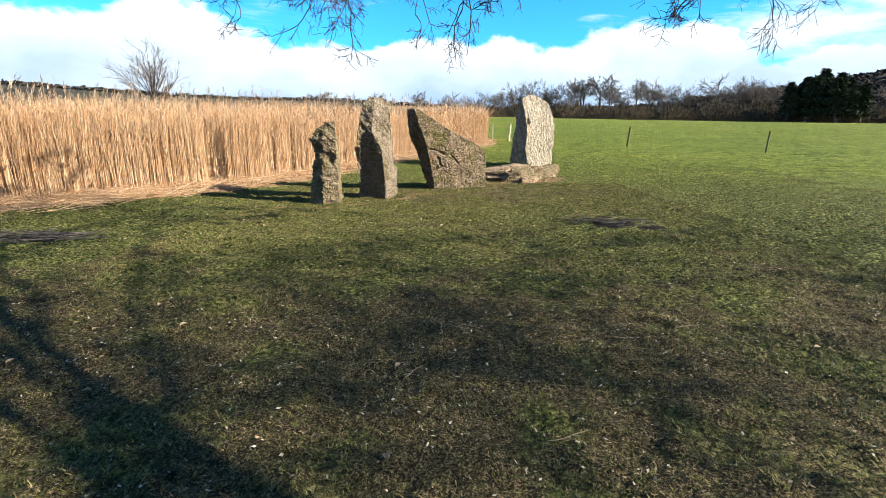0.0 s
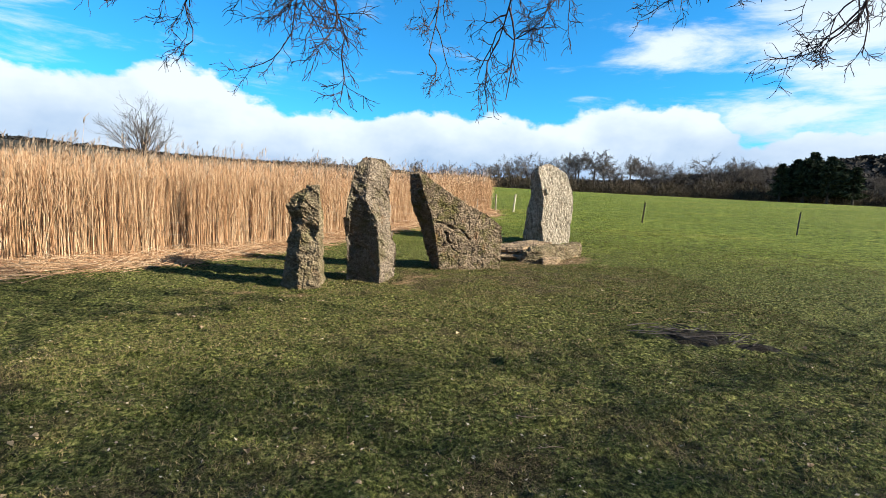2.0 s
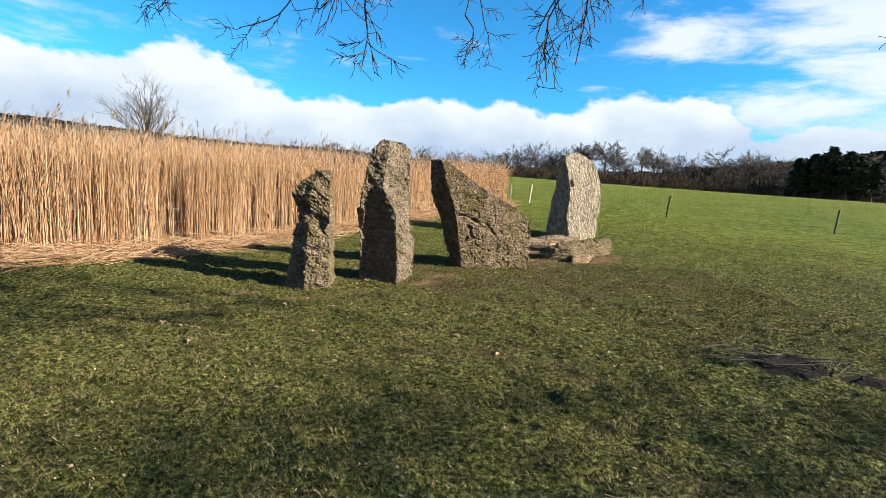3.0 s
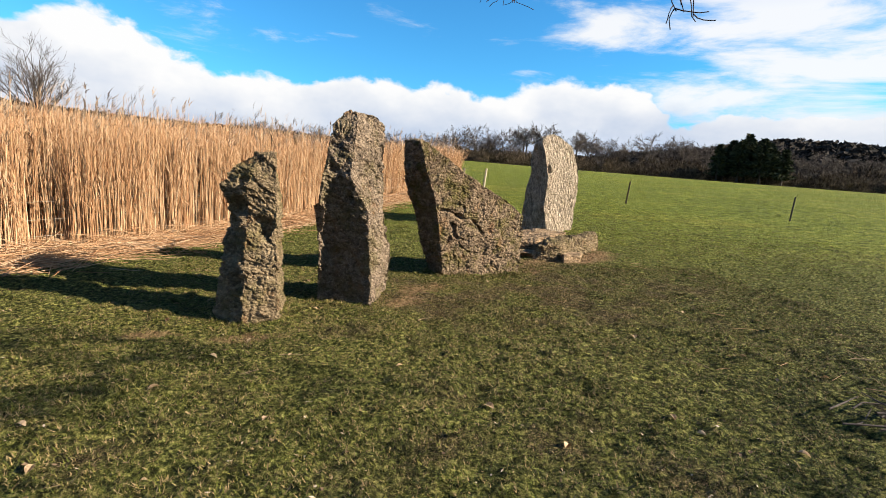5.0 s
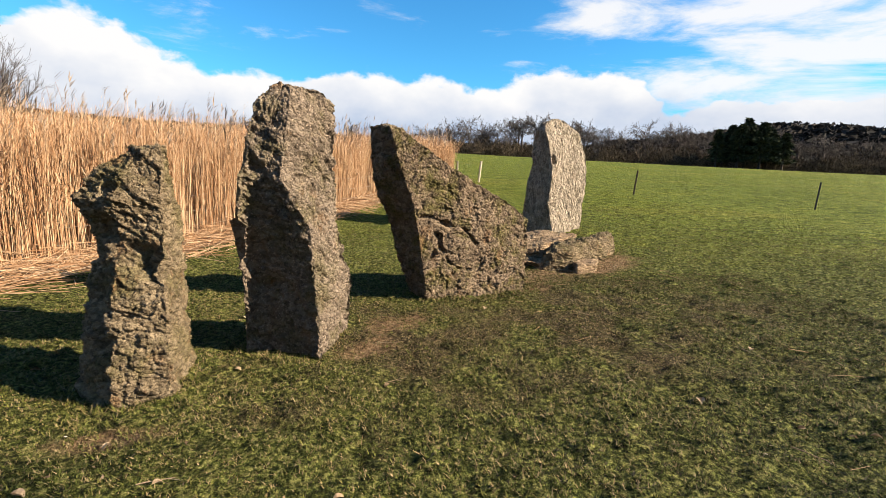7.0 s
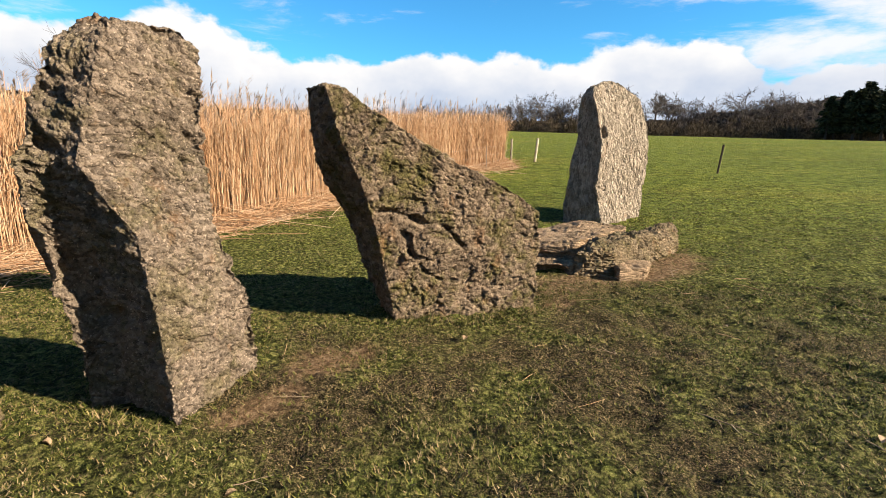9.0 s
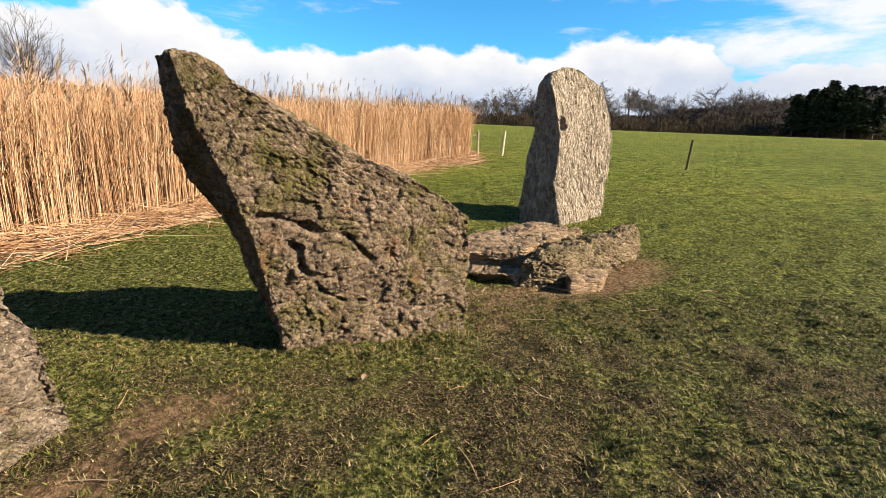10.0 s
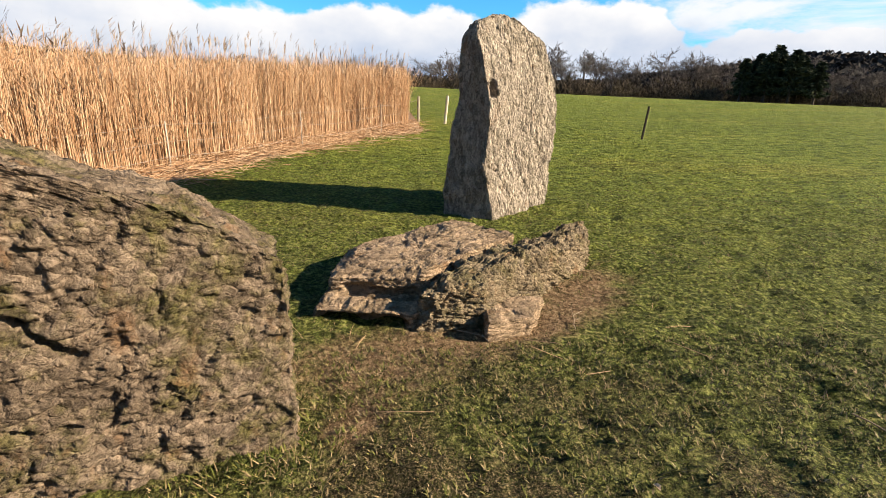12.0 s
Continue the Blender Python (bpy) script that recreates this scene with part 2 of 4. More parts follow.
def plain_material(name, low, high, scale=20.0, rough=0.9, stretch=(1, 1, 1), relief=0.4, local=False):
    m, nt, bsdf = material(name, rough)
    p = coords(nt)
    n = noise_node(nt, map_node(nt, p, stretch), scale, 5, 0.65)
    nt.links.new(ramp_node(nt, n, [(0.3, low), (0.7, high)]), bsdf.inputs["Base Color"])
    bump(nt, bsdf, n, relief, 0.01)
    return m


def blade_material(name, stops, rough=0.7, patch=0.9):
    """Leaves and stalks: each its own tone, drifting in patches."""
    m, nt, bsdf = material(name, rough)
    tone = math_node(nt, "ADD", math_node(nt, "MULTIPLY", random_tint(nt), 0.6), math_node(nt, "MULTIPLY", noise_node(nt, coords(nt), patch, 7, 0.78), 0.4))
    nt.links.new(ramp_node(nt, tone, stops), bsdf.inputs["Base Color"])
    return m


MAT_TURF = ground_material()
MAT_ROCK_A = rock_material("grey_brown_conglomerate", (0.255, 0.192, 0.120), (0.078, 0.055, 0.032), 0.45, (1.0, 1.0, 1.6), 0.10, 26)
MAT_ROCK_B = rock_material("grey_conglomerate", (0.235, 0.180, 0.132), (0.076, 0.056, 0.038), 0.42, (1.0, 1.0, 1.3), 0.42, 30, 0.028)
MAT_ROCK_C = rock_material("mossy_brown_conglomerate", (0.228, 0.166, 0.112), (0.070, 0.048, 0.030), 0.75, (1.0, 1.0, 1.3), 0.10, 22, 0.030)
MAT_ROCK_D = rock_material("pale_grey_limestone", (0.40, 0.330, 0.252), (0.100, 0.075, 0.050), 0.12, (1.7, 1.7, 0.7), 0.04, 18, 0.04)
MAT_ROCK_E = rock_material("tan_slab_stone", (0.345, 0.240, 0.150), (0.115, 0.076, 0.043), 0.15, (1.0, 1.0, 3.5), 0.05, 14, 0.03)
MAT_GRASS = blade_material("grass_blade", [(0.20, (0.016, 0.020, 0.004)), (0.40, (0.062, 0.068, 0.012)), (0.56, (0.128, 0.120, 0.027)), (0.64, (0.155, 0.108, 0.048)), (0.84, (0.275, 0.200, 0.110))])
MAT_REED = blade_material("dry_reed", [(0.15, (0.190, 0.090, 0.040)), (0.38, (0.325, 0.180, 0.092)), (0.62, (0.425, 0.268, 0.150)), (0.86, (0.54, 0.395, 0.260))], 0.6)
MAT_PLUME = blade_material("reed_plume", [(0.2, (0.13, 0.09, 0.06)), (0.8, (0.34, 0.26, 0.19))], 0.9)
MAT_BARK = plain_material("grey_bark", (0.035, 0.028, 0.025), (0.10, 0.082, 0.07), 14, 0.9, (1, 1, 0.3))
MAT_TWIG = plain_material("dark_twig", (0.030, 0.021, 0.023), (0.072, 0.050, 0.049), 9, 0.8)
MAT_FARTWIG = blade_material("winter_twigs", [(0.2, (0.045, 0.037, 0.032)), (0.8, (0.115, 0.096, 0.082))], 0.95, 0.05)
# darker than winter_twigs: the wood's self-shading is put into its colour
MAT_FARWOOD = blade_material("hillside_wood", [(0.2, (0.010, 0.009, 0.008)), (0.8, (0.042, 0.036, 0.030))], 0.95, 0.05)
MAT_BUSH = blade_material("bare_hedge_twigs", [(0.25, (0.020, 0.016, 0.012)), (0.55, (0.074, 0.054, 0.036)), (0.8, (0.165, 0.125, 0.078))], 0.95, 0.06)
MAT_CONIFER = blade_material("conifer_needles", [(0.25, (0.010, 0.014, 0.007)), (0.75, (0.058, 0.066, 0.032))], 0.9, 0.3)
MAT_POST_WOOD = plain_material("weathered_post_wood", (0.16, 0.13, 0.09), (0.36, 0.31, 0.23), 30, 0.85, (1, 1, 0.15))
MAT_POST_PALE = plain_material("pale_new_wood", (0.36, 0.30, 0.20), (0.55, 0.48, 0.36), 30, 0.8, (1, 1, 0.15))
MAT_POST_BROWN = plain_material("brown_stake", (0.030, 0.024, 0.016), (0.085, 0.066, 0.045), 30, 0.8, (1, 1, 0.15))
MAT_POST_DARK = plain_material("dark_painted_steel", (0.018, 0.02, 0.022), (0.05, 0.05, 0.05), 40, 0.6)
MAT_WIRE = plain_material("galvanised_wire", (0.22, 0.18, 0.14), (0.36, 0.30, 0.24), 50, 0.5)
MAT_LEAF = blade_material("dead_leaf", [(0.1, (0.16, 0.085, 0.04)), (0.5, (0.36, 0.25, 0.15)), (0.9, (0.66, 0.58, 0.45))], 0.8)
MAT_LITTER = blade_material("crumbled_leaf", [(0.2, (0.07, 0.042, 0.024)), (0.5, (0.17, 0.115, 0.07)), (0.82, (0.42, 0.35, 0.26))], 0.85)
MAT_STICK = blade_material("dead_stick", [(0.1, (0.07, 0.045, 0.03)), (0.6, (0.24, 0.17, 0.11)), (0.95, (0.50, 0.40, 0.26))], 0.85)


# ---------------------------------------------------------------- shared builders
def part(name, bm, mat, parent=None, label=""):
    me = bpy.data.meshes.new(name)
    bm.to_mesh(me)
    bm.free()
    me.materials.append(mat)
    ob = new(name, me)
    if parent:
        ob.parent = parent
    return tagged(ob, label)


def mesh_from(name, verts, faces, mat, parent=None, smooth=False):
    """A mesh from numpy arrays: verts (n, 3), faces (m, k)."""
    me = bpy.data.meshes.new(name)
    verts, faces = np.asarray(verts, dtype=np.float32), np.asarray(faces, dtype=np.int32)
    n, k = faces.shape
    me.vertices.add(len(verts))
    me.vertices.foreach_set("co", verts.ravel())
    me.loops.add(n * k)
    me.loops.foreach_set("vertex_index", faces.ravel())
    me.polygons.add(n)
    me.polygons.foreach_set("loop_start", np.arange(0, n * k, k, dtype=np.int32))
    me.polygons.foreach_set("loop_total", np.full(n, k, dtype=np.int32))
    if smooth:
        me.polygons.foreach_set("use_smooth", np.ones(n, dtype=bool))
    me.update(calc_edges=True)
    me.validate()
    me.materials.append(mat)
    ob = new(name, me)
    if parent:
        ob.parent = parent
    return ob


def smoothstep(a, b, v):
    t = np.clip((np.asarray(v, dtype=float) - a) / (b - a), 0, 1)
    return t * t * (3 - 2 * t)


# height of the far ridge above the eye, in degrees, by bearing
RIDGE_AZ = [-180, -90, -60, -41, -33, -23, -14, -5, 5, 12, 20, 28, 34, 38, 42, 46, 52, 70, 120, 180]
RIDGE_EL = [2, 4.2, 4.3, 3.7, 3.3, 2.9, 2.9, 2.5, 2.0, 2.0, 2.1, 2.4, 3.0, 3.7, 4.2, 3.9, 3.2, 3.0, 2, 2]


def ground_height(x, y):
    x, y = np.asarray(x, dtype=float), np.asarray(y, dtype=float)
    s = np.logaddexp(0, (y - 13.0) * 1.6) / 1.6
    z = 1.6 * (1 - np.exp(-0.068 * s / 1.6))
    z = z + smoothstep(30, 110, y) * np.clip(1.6 - 0.022 * x, -0.6, 3.0)
    z = z + 0.018 * np.sin(x * 0.9 + 0.4) * np.sin(y * 0.7) * smoothstep(0.5, 3, np.abs(x))
    r, az = np.hypot(x, y), np.degrees(np.arctan2(x, y))
    crest = 1.5 + 330 * np.tan(np.radians(np.interp(az, RIDGE_AZ, RIDGE_EL)))
    z = z + smoothstep(140, 330, r) * np.maximum(crest - 3.0 - z, 0) * (1 - 0.75 * smoothstep(420, 1200, r))
    return z


def gz(x, y):
    return float(ground_height(x, y))


def lattice(x, y, seed):
    """Smooth random heights in -1..1 over a square lattice."""
    x, y = np.asarray(x, dtype=float), np.asarray(y, dtype=float)
    xi, yi = np.floor(x).astype(np.int64), np.floor(y).astype(np.int64)
    fx, fy = x - xi, y - yi
    fx, fy = fx * fx * (3 - 2 * fx), fy * fy * (3 - 2 * fy)

    def corner(i, j):
        h = (i * 374761393 + j * 668265263 + seed * 974711) & 0xFFFFFFFF
        h = ((h ^ (h >> 13)) * 1274126177) & 0xFFFFFFFF
        return ((h ^ (h >> 16)) & 0xFFFF) / 32767.5 - 1
    top = corner(xi, yi) * (1 - fx) + corner(xi + 1, yi) * fx
    low = corner(xi, yi + 1) * (1 - fx) + corner(xi + 1, yi + 1) * fx
    return top * (1 - fy) + low * fy


def lumps(x, y):
    x, y = np.asarray(x, dtype=float), np.asarray(y, dtype=float)
    u, v = x + 0.37 * y, y - 0.31 * x
    z = 0.012 * lattice(x * 1.9, y * 1.9, 1) + 0.018 * lattice(u * 4.3, v * 4.3, 2) + 0.014 * lattice(v * 7.9, u * 7.9, 3) + 0.018 * lattice(u * 12.0, v * 12.0, 4)
    return z * (np.abs(x) < 14) * (y > -3) * (y < 26)


# the outer edge of the reed bed: y grows with x
REED_X = [-40, -14, -9.0, -7.0, -5.6, -4.6, -3.6, -2.6, -1.7, -0.5, 0.9, 2.2]
REED_Y = [-10, 3.5, 8.0, 9.9, 11.2, 12.5, 14.0, 15.6, 17.2, 19.8, 22.0, 23.6]


def reed_depth(x, y):
    """How far behind the edge of the reeds a place lies, roughly, in metres."""
    return (y - np.interp(x, REED_X, REED_Y)) * 0.62


def axis(lo, hi, step, far, grow=1.22):
    a = list(np.arange(lo, hi + 1e-6, step))
    d = step
    while a[-1] < far:
        d *= grow
        a.append(a[-1] + d)
    d = step
    while a[0] > -far:
        d *= grow
        a.insert(0, a[0] - d)
    return np.array(a)


SOIL = [(2.2, 12.75, 1.1, 0.36, 25), (2.95, 13.25, 0.6, 0.30, 45), (1.35, 12.35, 0.6, 0.35, 10), (-0.8, 10.05, 0.26, 0.16, 40),
        (-2.2, 8.85, 0.32, 0.10, 10), (-3.0, 8.9, 0.25, 0.08, 0), (1.3, 11.9, 0.3, 0.15, 60), (-0.55, 10.6, 0.34, 0.2, 30)]
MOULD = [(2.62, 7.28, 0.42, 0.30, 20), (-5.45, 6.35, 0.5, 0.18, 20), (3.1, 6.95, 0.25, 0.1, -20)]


def spots(x, y, table):
    v = np.zeros_like(x)
    for cx, cy, a1, b1, turn in table:
        c, s = math.cos(radians(turn)), math.sin(radians(turn))
        u, w = (x - cx) * c + (y - cy) * s, -(x - cx) * s + (y - cy) * c
        v = np.maximum(v, np.exp(-0.7 * ((u / a1) ** 2 + (w / b1) ** 2)))
    return v


def thin_turf(x, y):
    """Where the grass is thin and dead, 0 to 1: mostly under the tree."""
    x, y = np.asarray(x, dtype=float), np.asarray(y, dtype=float)
    v = 0.45 + 0.42 * lattice(x * 0.6 + 0.2 * y, y * 0.7, 5) + 0.25 * lattice(x * 1.7, y * 1.9 - 0.4 * x, 6) + 0.12 * lattice(x * 4.1, y * 4.3, 7)
    v = v + 0.45 * np.exp(-((x - 0.3) / 1.5) ** 2 - ((y - 3.6) / 1.3) ** 2)
    v = v + 0.45 * (1 - smoothstep(2.2, 4.8, y))
    worn = 0.58 * np.exp(-((x - 0.9) / 2.1) ** 2 - ((y - 9.9) / 1.3) ** 2) + 0.3 * np.exp(-((x + 1.6) / 1.4) ** 2 - ((y - 8.9) / 0.6) ** 2)
    worn = worn + 0.6 * np.exp(-((x + 0.7) / 0.65) ** 2 - ((y - 10.2) / 0.55) ** 2) + 0.5 * np.exp(-((x - 1.15) / 0.6) ** 2 - ((y - 10.9) / 0.45) ** 2)
    worn = worn + 0.7 * np.exp(-((x - 2.3) / 1.8) ** 2 - ((y - 11.3) / 1.2) ** 2) + 0.3 * np.exp(-((x + 1.5) / 2.5) ** 2 - ((y - 6.9) / 0.9) ** 2)
    return np.clip(np.clip(v, 0, 1) * (0.34 + 0.66 * (1 - smoothstep(3.4, 8.4, y + 0.10 * x))) + worn * (0.6 + 0.4 * lattice(x * 3.1, y * 3.1, 8)), 0, 1)


def build_ground():
    xs, ys = axis(-6.0, 7.5, 0.047, 1600), axis(1.2, 15.5, 0.047, 1600)
    X, Y = np.meshgrid(xs, ys)
    Z = ground_height(X, Y)
    lump = lumps(X, Y)
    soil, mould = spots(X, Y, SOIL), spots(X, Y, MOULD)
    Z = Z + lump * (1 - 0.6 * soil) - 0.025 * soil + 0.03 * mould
    n, w = len(ys), len(xs)
    idx = np.arange(n * w).reshape(n, w)
    faces = np.stack([idx[:-1, :-1], idx[:-1, 1:], idx[1:, 1:], idx[1:, :-1]], -1).reshape(-1, 4)
    ob = mesh_from("ground", np.stack([X, Y, Z], -1).reshape(-1, 3), faces, MAT_TURF, smooth=True)
    r = np.hypot(X, Y)
    d = reed_depth(X, Y)
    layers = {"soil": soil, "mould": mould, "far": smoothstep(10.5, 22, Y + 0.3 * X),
              "thin": thin_turf(X, Y),
              "litter": smoothstep(-0.75, 0.1, d) * (X < 2.6) * (1 - smoothstep(60, 90, r)),
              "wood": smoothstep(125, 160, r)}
    for name, v in layers.items():
        at = ob.data.attributes.new(name, "FLOAT", "POINT")
        at.data.foreach_set("value", np.asarray(v, dtype=np.float32).ravel())
    tagged(ob, "short patchy turf with worn brown soil and a rising green pasture", "ground", kind="structure")


build_ground()


# ---------------------------------------------------------------- the standing stones
def rough_stone(name, levels, mat, label, amp=1.0, seed=0, tilt=(0.5, 0.2, 1.0), cracks=(), rows=270, group="standing stones", per_side=70, cap=14, sag=0.03, stretch=1.1, dip=(0, 0, 0, 0), pebble=1.0, blocky=1.0, rib=0.0):
    """A stone lofted through cross-sections (height, corners...), then broken up by bedding, chips and cracks."""
    zs = np.array([lv[0] for lv in levels])
    cor = np.array([[c for c in lv[1:]] for lv in levels], dtype=float)      # level, corner, xy
    k = cor.shape[1]
    t = np.linspace(zs[0], zs[-1], rows)
    rings = np.stack([np.stack([np.interp(t, zs, cor[:, c, a]) for a in (0, 1)], -1) for c in range(k)], 1)   # row, corner, xy
    counts = per_side if isinstance(per_side, tuple) else (per_side,) * k
    ring = []
    for c, n_side in enumerate(counts):
        u = (np.arange(n_side) / n_side)[None, :, None]
        ring.append(rings[:, c:c + 1] * (1 - u) + rings[:, (c + 1) % k:(c + 1) % k + 1] * u)
    ring = np.concatenate(ring, 1)
    m = ring.shape[1]
    for _ in range(7):                                                        # take the sharp corners off
        ring = 0.5 * ring + 0.25 * (np.roll(ring, 1, 1) + np.roll(ring, -1, 1))
    verts = np.concatenate([ring, np.repeat(t[:, None, None], m, 1)], -1)
    mid = ring[-1].mean(0)
    caps = []
    for i in range(1, cap + 1):
        f = 1 - i / cap * 0.9995
        lay = np.concatenate([mid + (ring[-1] - mid) * f, np.full((m, 1), t[-1] + sag * (1 - f * f))], -1)
        caps.append(lay)
    verts = np.concatenate([verts, np.array(caps)], 0)
    n = len(verts)
    idx = np.arange(n * m).reshape(n, m)
    faces = np.stack([idx[:-1], np.roll(idx[:-1], -1, 1), np.roll(idx[1:], -1, 1), idx[1:]], -1).reshape(-1, 4)
    # normals of the smooth body
    du = np.roll(verts, -2, 1) - np.roll(verts, 2, 1)
    dv = np.gradient(verts, axis=0)
    nor = np.cross(du, dv)
    nor /= np.maximum(np.linalg.norm(nor, axis=-1, keepdims=True), 1e-9)
    flat, nf = verts.reshape(-1, 3), nor.reshape(-1, 3).copy()
    bed = Vector(tilt).normalized()
    off = Vector((seed * 7.3, seed * 3.1, seed * 5.7))
    out = np.empty_like(flat)
    for i, co in enumerate(flat):
        p = Vector(co)
        q = p + off
        along = q.dot(bed)
        warp = noise.noise_vector(q * 2.1) * 0.13
        qb = q + warp
        qs = qb + bed * (along * stretch)                                          # stretched across the bedding
        d = 0.030 * noise.noise(q * 1.7) + 0.020 * noise.noise(qs * 4.2)
        for size, step, lean_, groove in ((2.6, 0.012, 0.06, 0.006), (5.2, 0.022, 0.13, 0.020), (11.0, 0.013, 0.17, 0.017), (25.0, 0.005, 0.16, 0.009)):
            w = qs + warp * (4.0 / size)                                       # broken blocks: stepped, tilted faces with open joints
            dist, near_ = noise.voronoi(w * size)
            c0 = near_[0]
            d += blocky * (step * noise.noise(c0 * 3.7) * 1.6 + lean_ * (w - c0 / size).dot(noise.noise_vector(c0 * 5.1)) - groove * math.exp(-(dist[1] - dist[0]) * 9.0))
        patch = 0.5 + 0.9 * noise.noise(q * 2.9 + Vector((3, 7, 1)))
        for size, proud in ((15.0, 0.014 * pebble), (33.0, 0.007 * pebble)):                     # rounded clasts set in the matrix, in patches
            w = (q + warp * 0.5) * size
            dist, near_ = noise.voronoi(w)
            lift = patch + 0.9 * noise.noise(near_[0] * 2.3)
            d += proud * min(max(lift, 0.0), 1.3) * max(0.0, 1.0 - (dist[0] * 1.25) ** 2) - proud * 0.5 * math.exp(-(dist[1] - dist[0]) * 8.0)
        if rib:                                                                # upright flutes
            d += rib * (noise.noise(Vector((q.x * 13, q.y * 13, q.z * 2.6))) + 0.6 * noise.noise(Vector((qb.x * 27, qb.y * 27, qb.z * 6))))
        d += 0.008 * noise.noise(qs * 38.0) + 0.005 * noise.noise(q * 75.0)
        d -= 0.03 * max(0.0, noise.noise(q * 5.1 + Vector((9, 4, 2))) - 0.36)
        d = (d - 0.012) * amp
        for (cx, cy, cz), (ex, ey, ez), wide, deep in cracks:                  # long open joints
            s0, s1 = Vector((cx, cy, cz)), Vector((ex, ey, ez))
            ab = s1 - s0
            w = max(0.0, min(1.0, (p - s0).dot(ab) / ab.length_squared))
            gap = (p + noise.noise_vector(q * 6.0) * 0.05 - s0 - ab * w).length
            if gap < wide:
                d -= deep * (1 - (gap / wide) ** 2)
        out[i] = co + nf[i] * d
    out[:, 2] *= 1 + dip[0] * (out[:, 0] - dip[2]) + dip[1] * (out[:, 1] - dip[3])     # the upper face tilts
    ob = mesh_from(name, out, faces, mat, smooth=True)
    return tagged(ob, label, "standing stone" if group else "stone", group)


rough_stone("standing_stone", [
    (-0.12, (-2.32, 9.14), (-1.97, 9.26), (-2.04, 9.82), (-2.74, 9.84), (-2.66, 9.42)),
    (0.45, (-2.32, 9.23), (-2.02, 9.33), (-2.06, 9.82), (-2.63, 9.84), (-2.60, 9.46)),
    (0.66, (-2.33, 9.28), (-2.03, 9.37), (-2.07, 9.84), (-2.59, 9.88), (-2.57, 9.52)),
    (0.90, (-2.33, 9.36), (-2.04, 9.42), (-2.08, 9.84), (-2.53, 9.88), (-2.54, 9.58)),
    (1.08, (-2.32, 9.40), (-2.05, 9.46), (-2.09, 9.84), (-2.52, 9.88), (-2.54, 9.50)),
    (1.22, (-2.31, 9.36), (-2.05, 9.47), (-2.10, 9.84), (-2.52, 9.86), (-2.57, 9.46)),
    (1.40, (-2.29, 9.46), (-2.07, 9.54), (-2.11, 9.82), (-2.42, 9.82), (-2.49, 9.52)),
    (1.55, (-2.24, 9.58), (-2.11, 9.61), (-2.12, 9.76), (-2.28, 9.78), (-2.33, 9.64))],
    MAT_ROCK_A, "short knobbly grey-brown standing stone with a ledged head", 0.72, 1, (0.4, 0.3, 0.8),
    [((-2.40, 9.42, 1.30), (-2.08, 9.55, 1.27), 0.05, 0.06), ((-2.40, 9.44, 1.02), (-2.08, 9.42, 0.78), 0.11, 0.085), ((-2.46, 9.4, 0.75), (-2.36, 9.25, 0.1), 0.07, 0.06)], per_side=(56, 40, 24, 36, 60), pebble=0.6)
rough_stone("standing_stone", [
    (-0.12, (-1.77, 10.00), (-1.60, 10.06), (-1.15, 9.81), (-1.01, 10.56), (-1.68, 10.62)),
    (0.30, (-1.75, 9.95), (-1.58, 10.05), (-1.17, 9.80), (-0.93, 10.42), (-1.67, 10.60)),
    (0.58, (-1.74, 9.90), (-1.59, 10.02), (-1.19, 9.80), (-0.95, 10.36), (-1.66, 10.58)),
    (1.00, (-1.74, 9.76), (-1.59, 9.92), (-1.22, 9.78), (-1.06, 10.24), (-1.63, 10.52)),
    (1.36, (-1.70, 9.70), (-1.58, 9.73), (-1.40, 9.71), (-1.06, 10.22), (-1.62, 10.50)),
    (1.86, (-1.62, 9.90), (-1.50, 9.90), (-1.36, 9.90), (-1.06, 10.28), (-1.58, 10.48)),
    (1.96, (-1.55, 9.98), (-1.46, 9.98), (-1.36, 9.98), (-1.10, 10.28), (-1.54, 10.44)),
    (2.03, (-1.48, 10.06), (-1.44, 10.05), (-1.38, 10.06), (-1.20, 10.26), (-1.46, 10.36))],
    MAT_ROCK_B, "tall broad grey conglomerate standing stone with rounded top", 0.88, 2, (0.5, 0.2, 0.8),
    [((-1.62, 9.8, 1.1), (-1.5, 9.95, 0.2), 0.09, 0.05), ((-1.62, 9.70, 1.52), (-1.42, 9.74, 1.12), 0.07, 0.05), ((-1.42, 9.74, 1.12), (-1.30, 9.80, 0.72), 0.06, 0.04), ((-1.70, 9.76, 1.02), (-1.58, 9.96, 0.50), 0.08, 0.06), ((-1.66, 9.85, 1.70), (-1.40, 9.84, 1.62), 0.04, 0.03), ((-1.5, 9.98, 0.55), (-1.28, 9.84, 0.30), 0.07, 0.05)], per_side=(26, 62, 104, 30, 46), pebble=0.45, blocky=0.8)
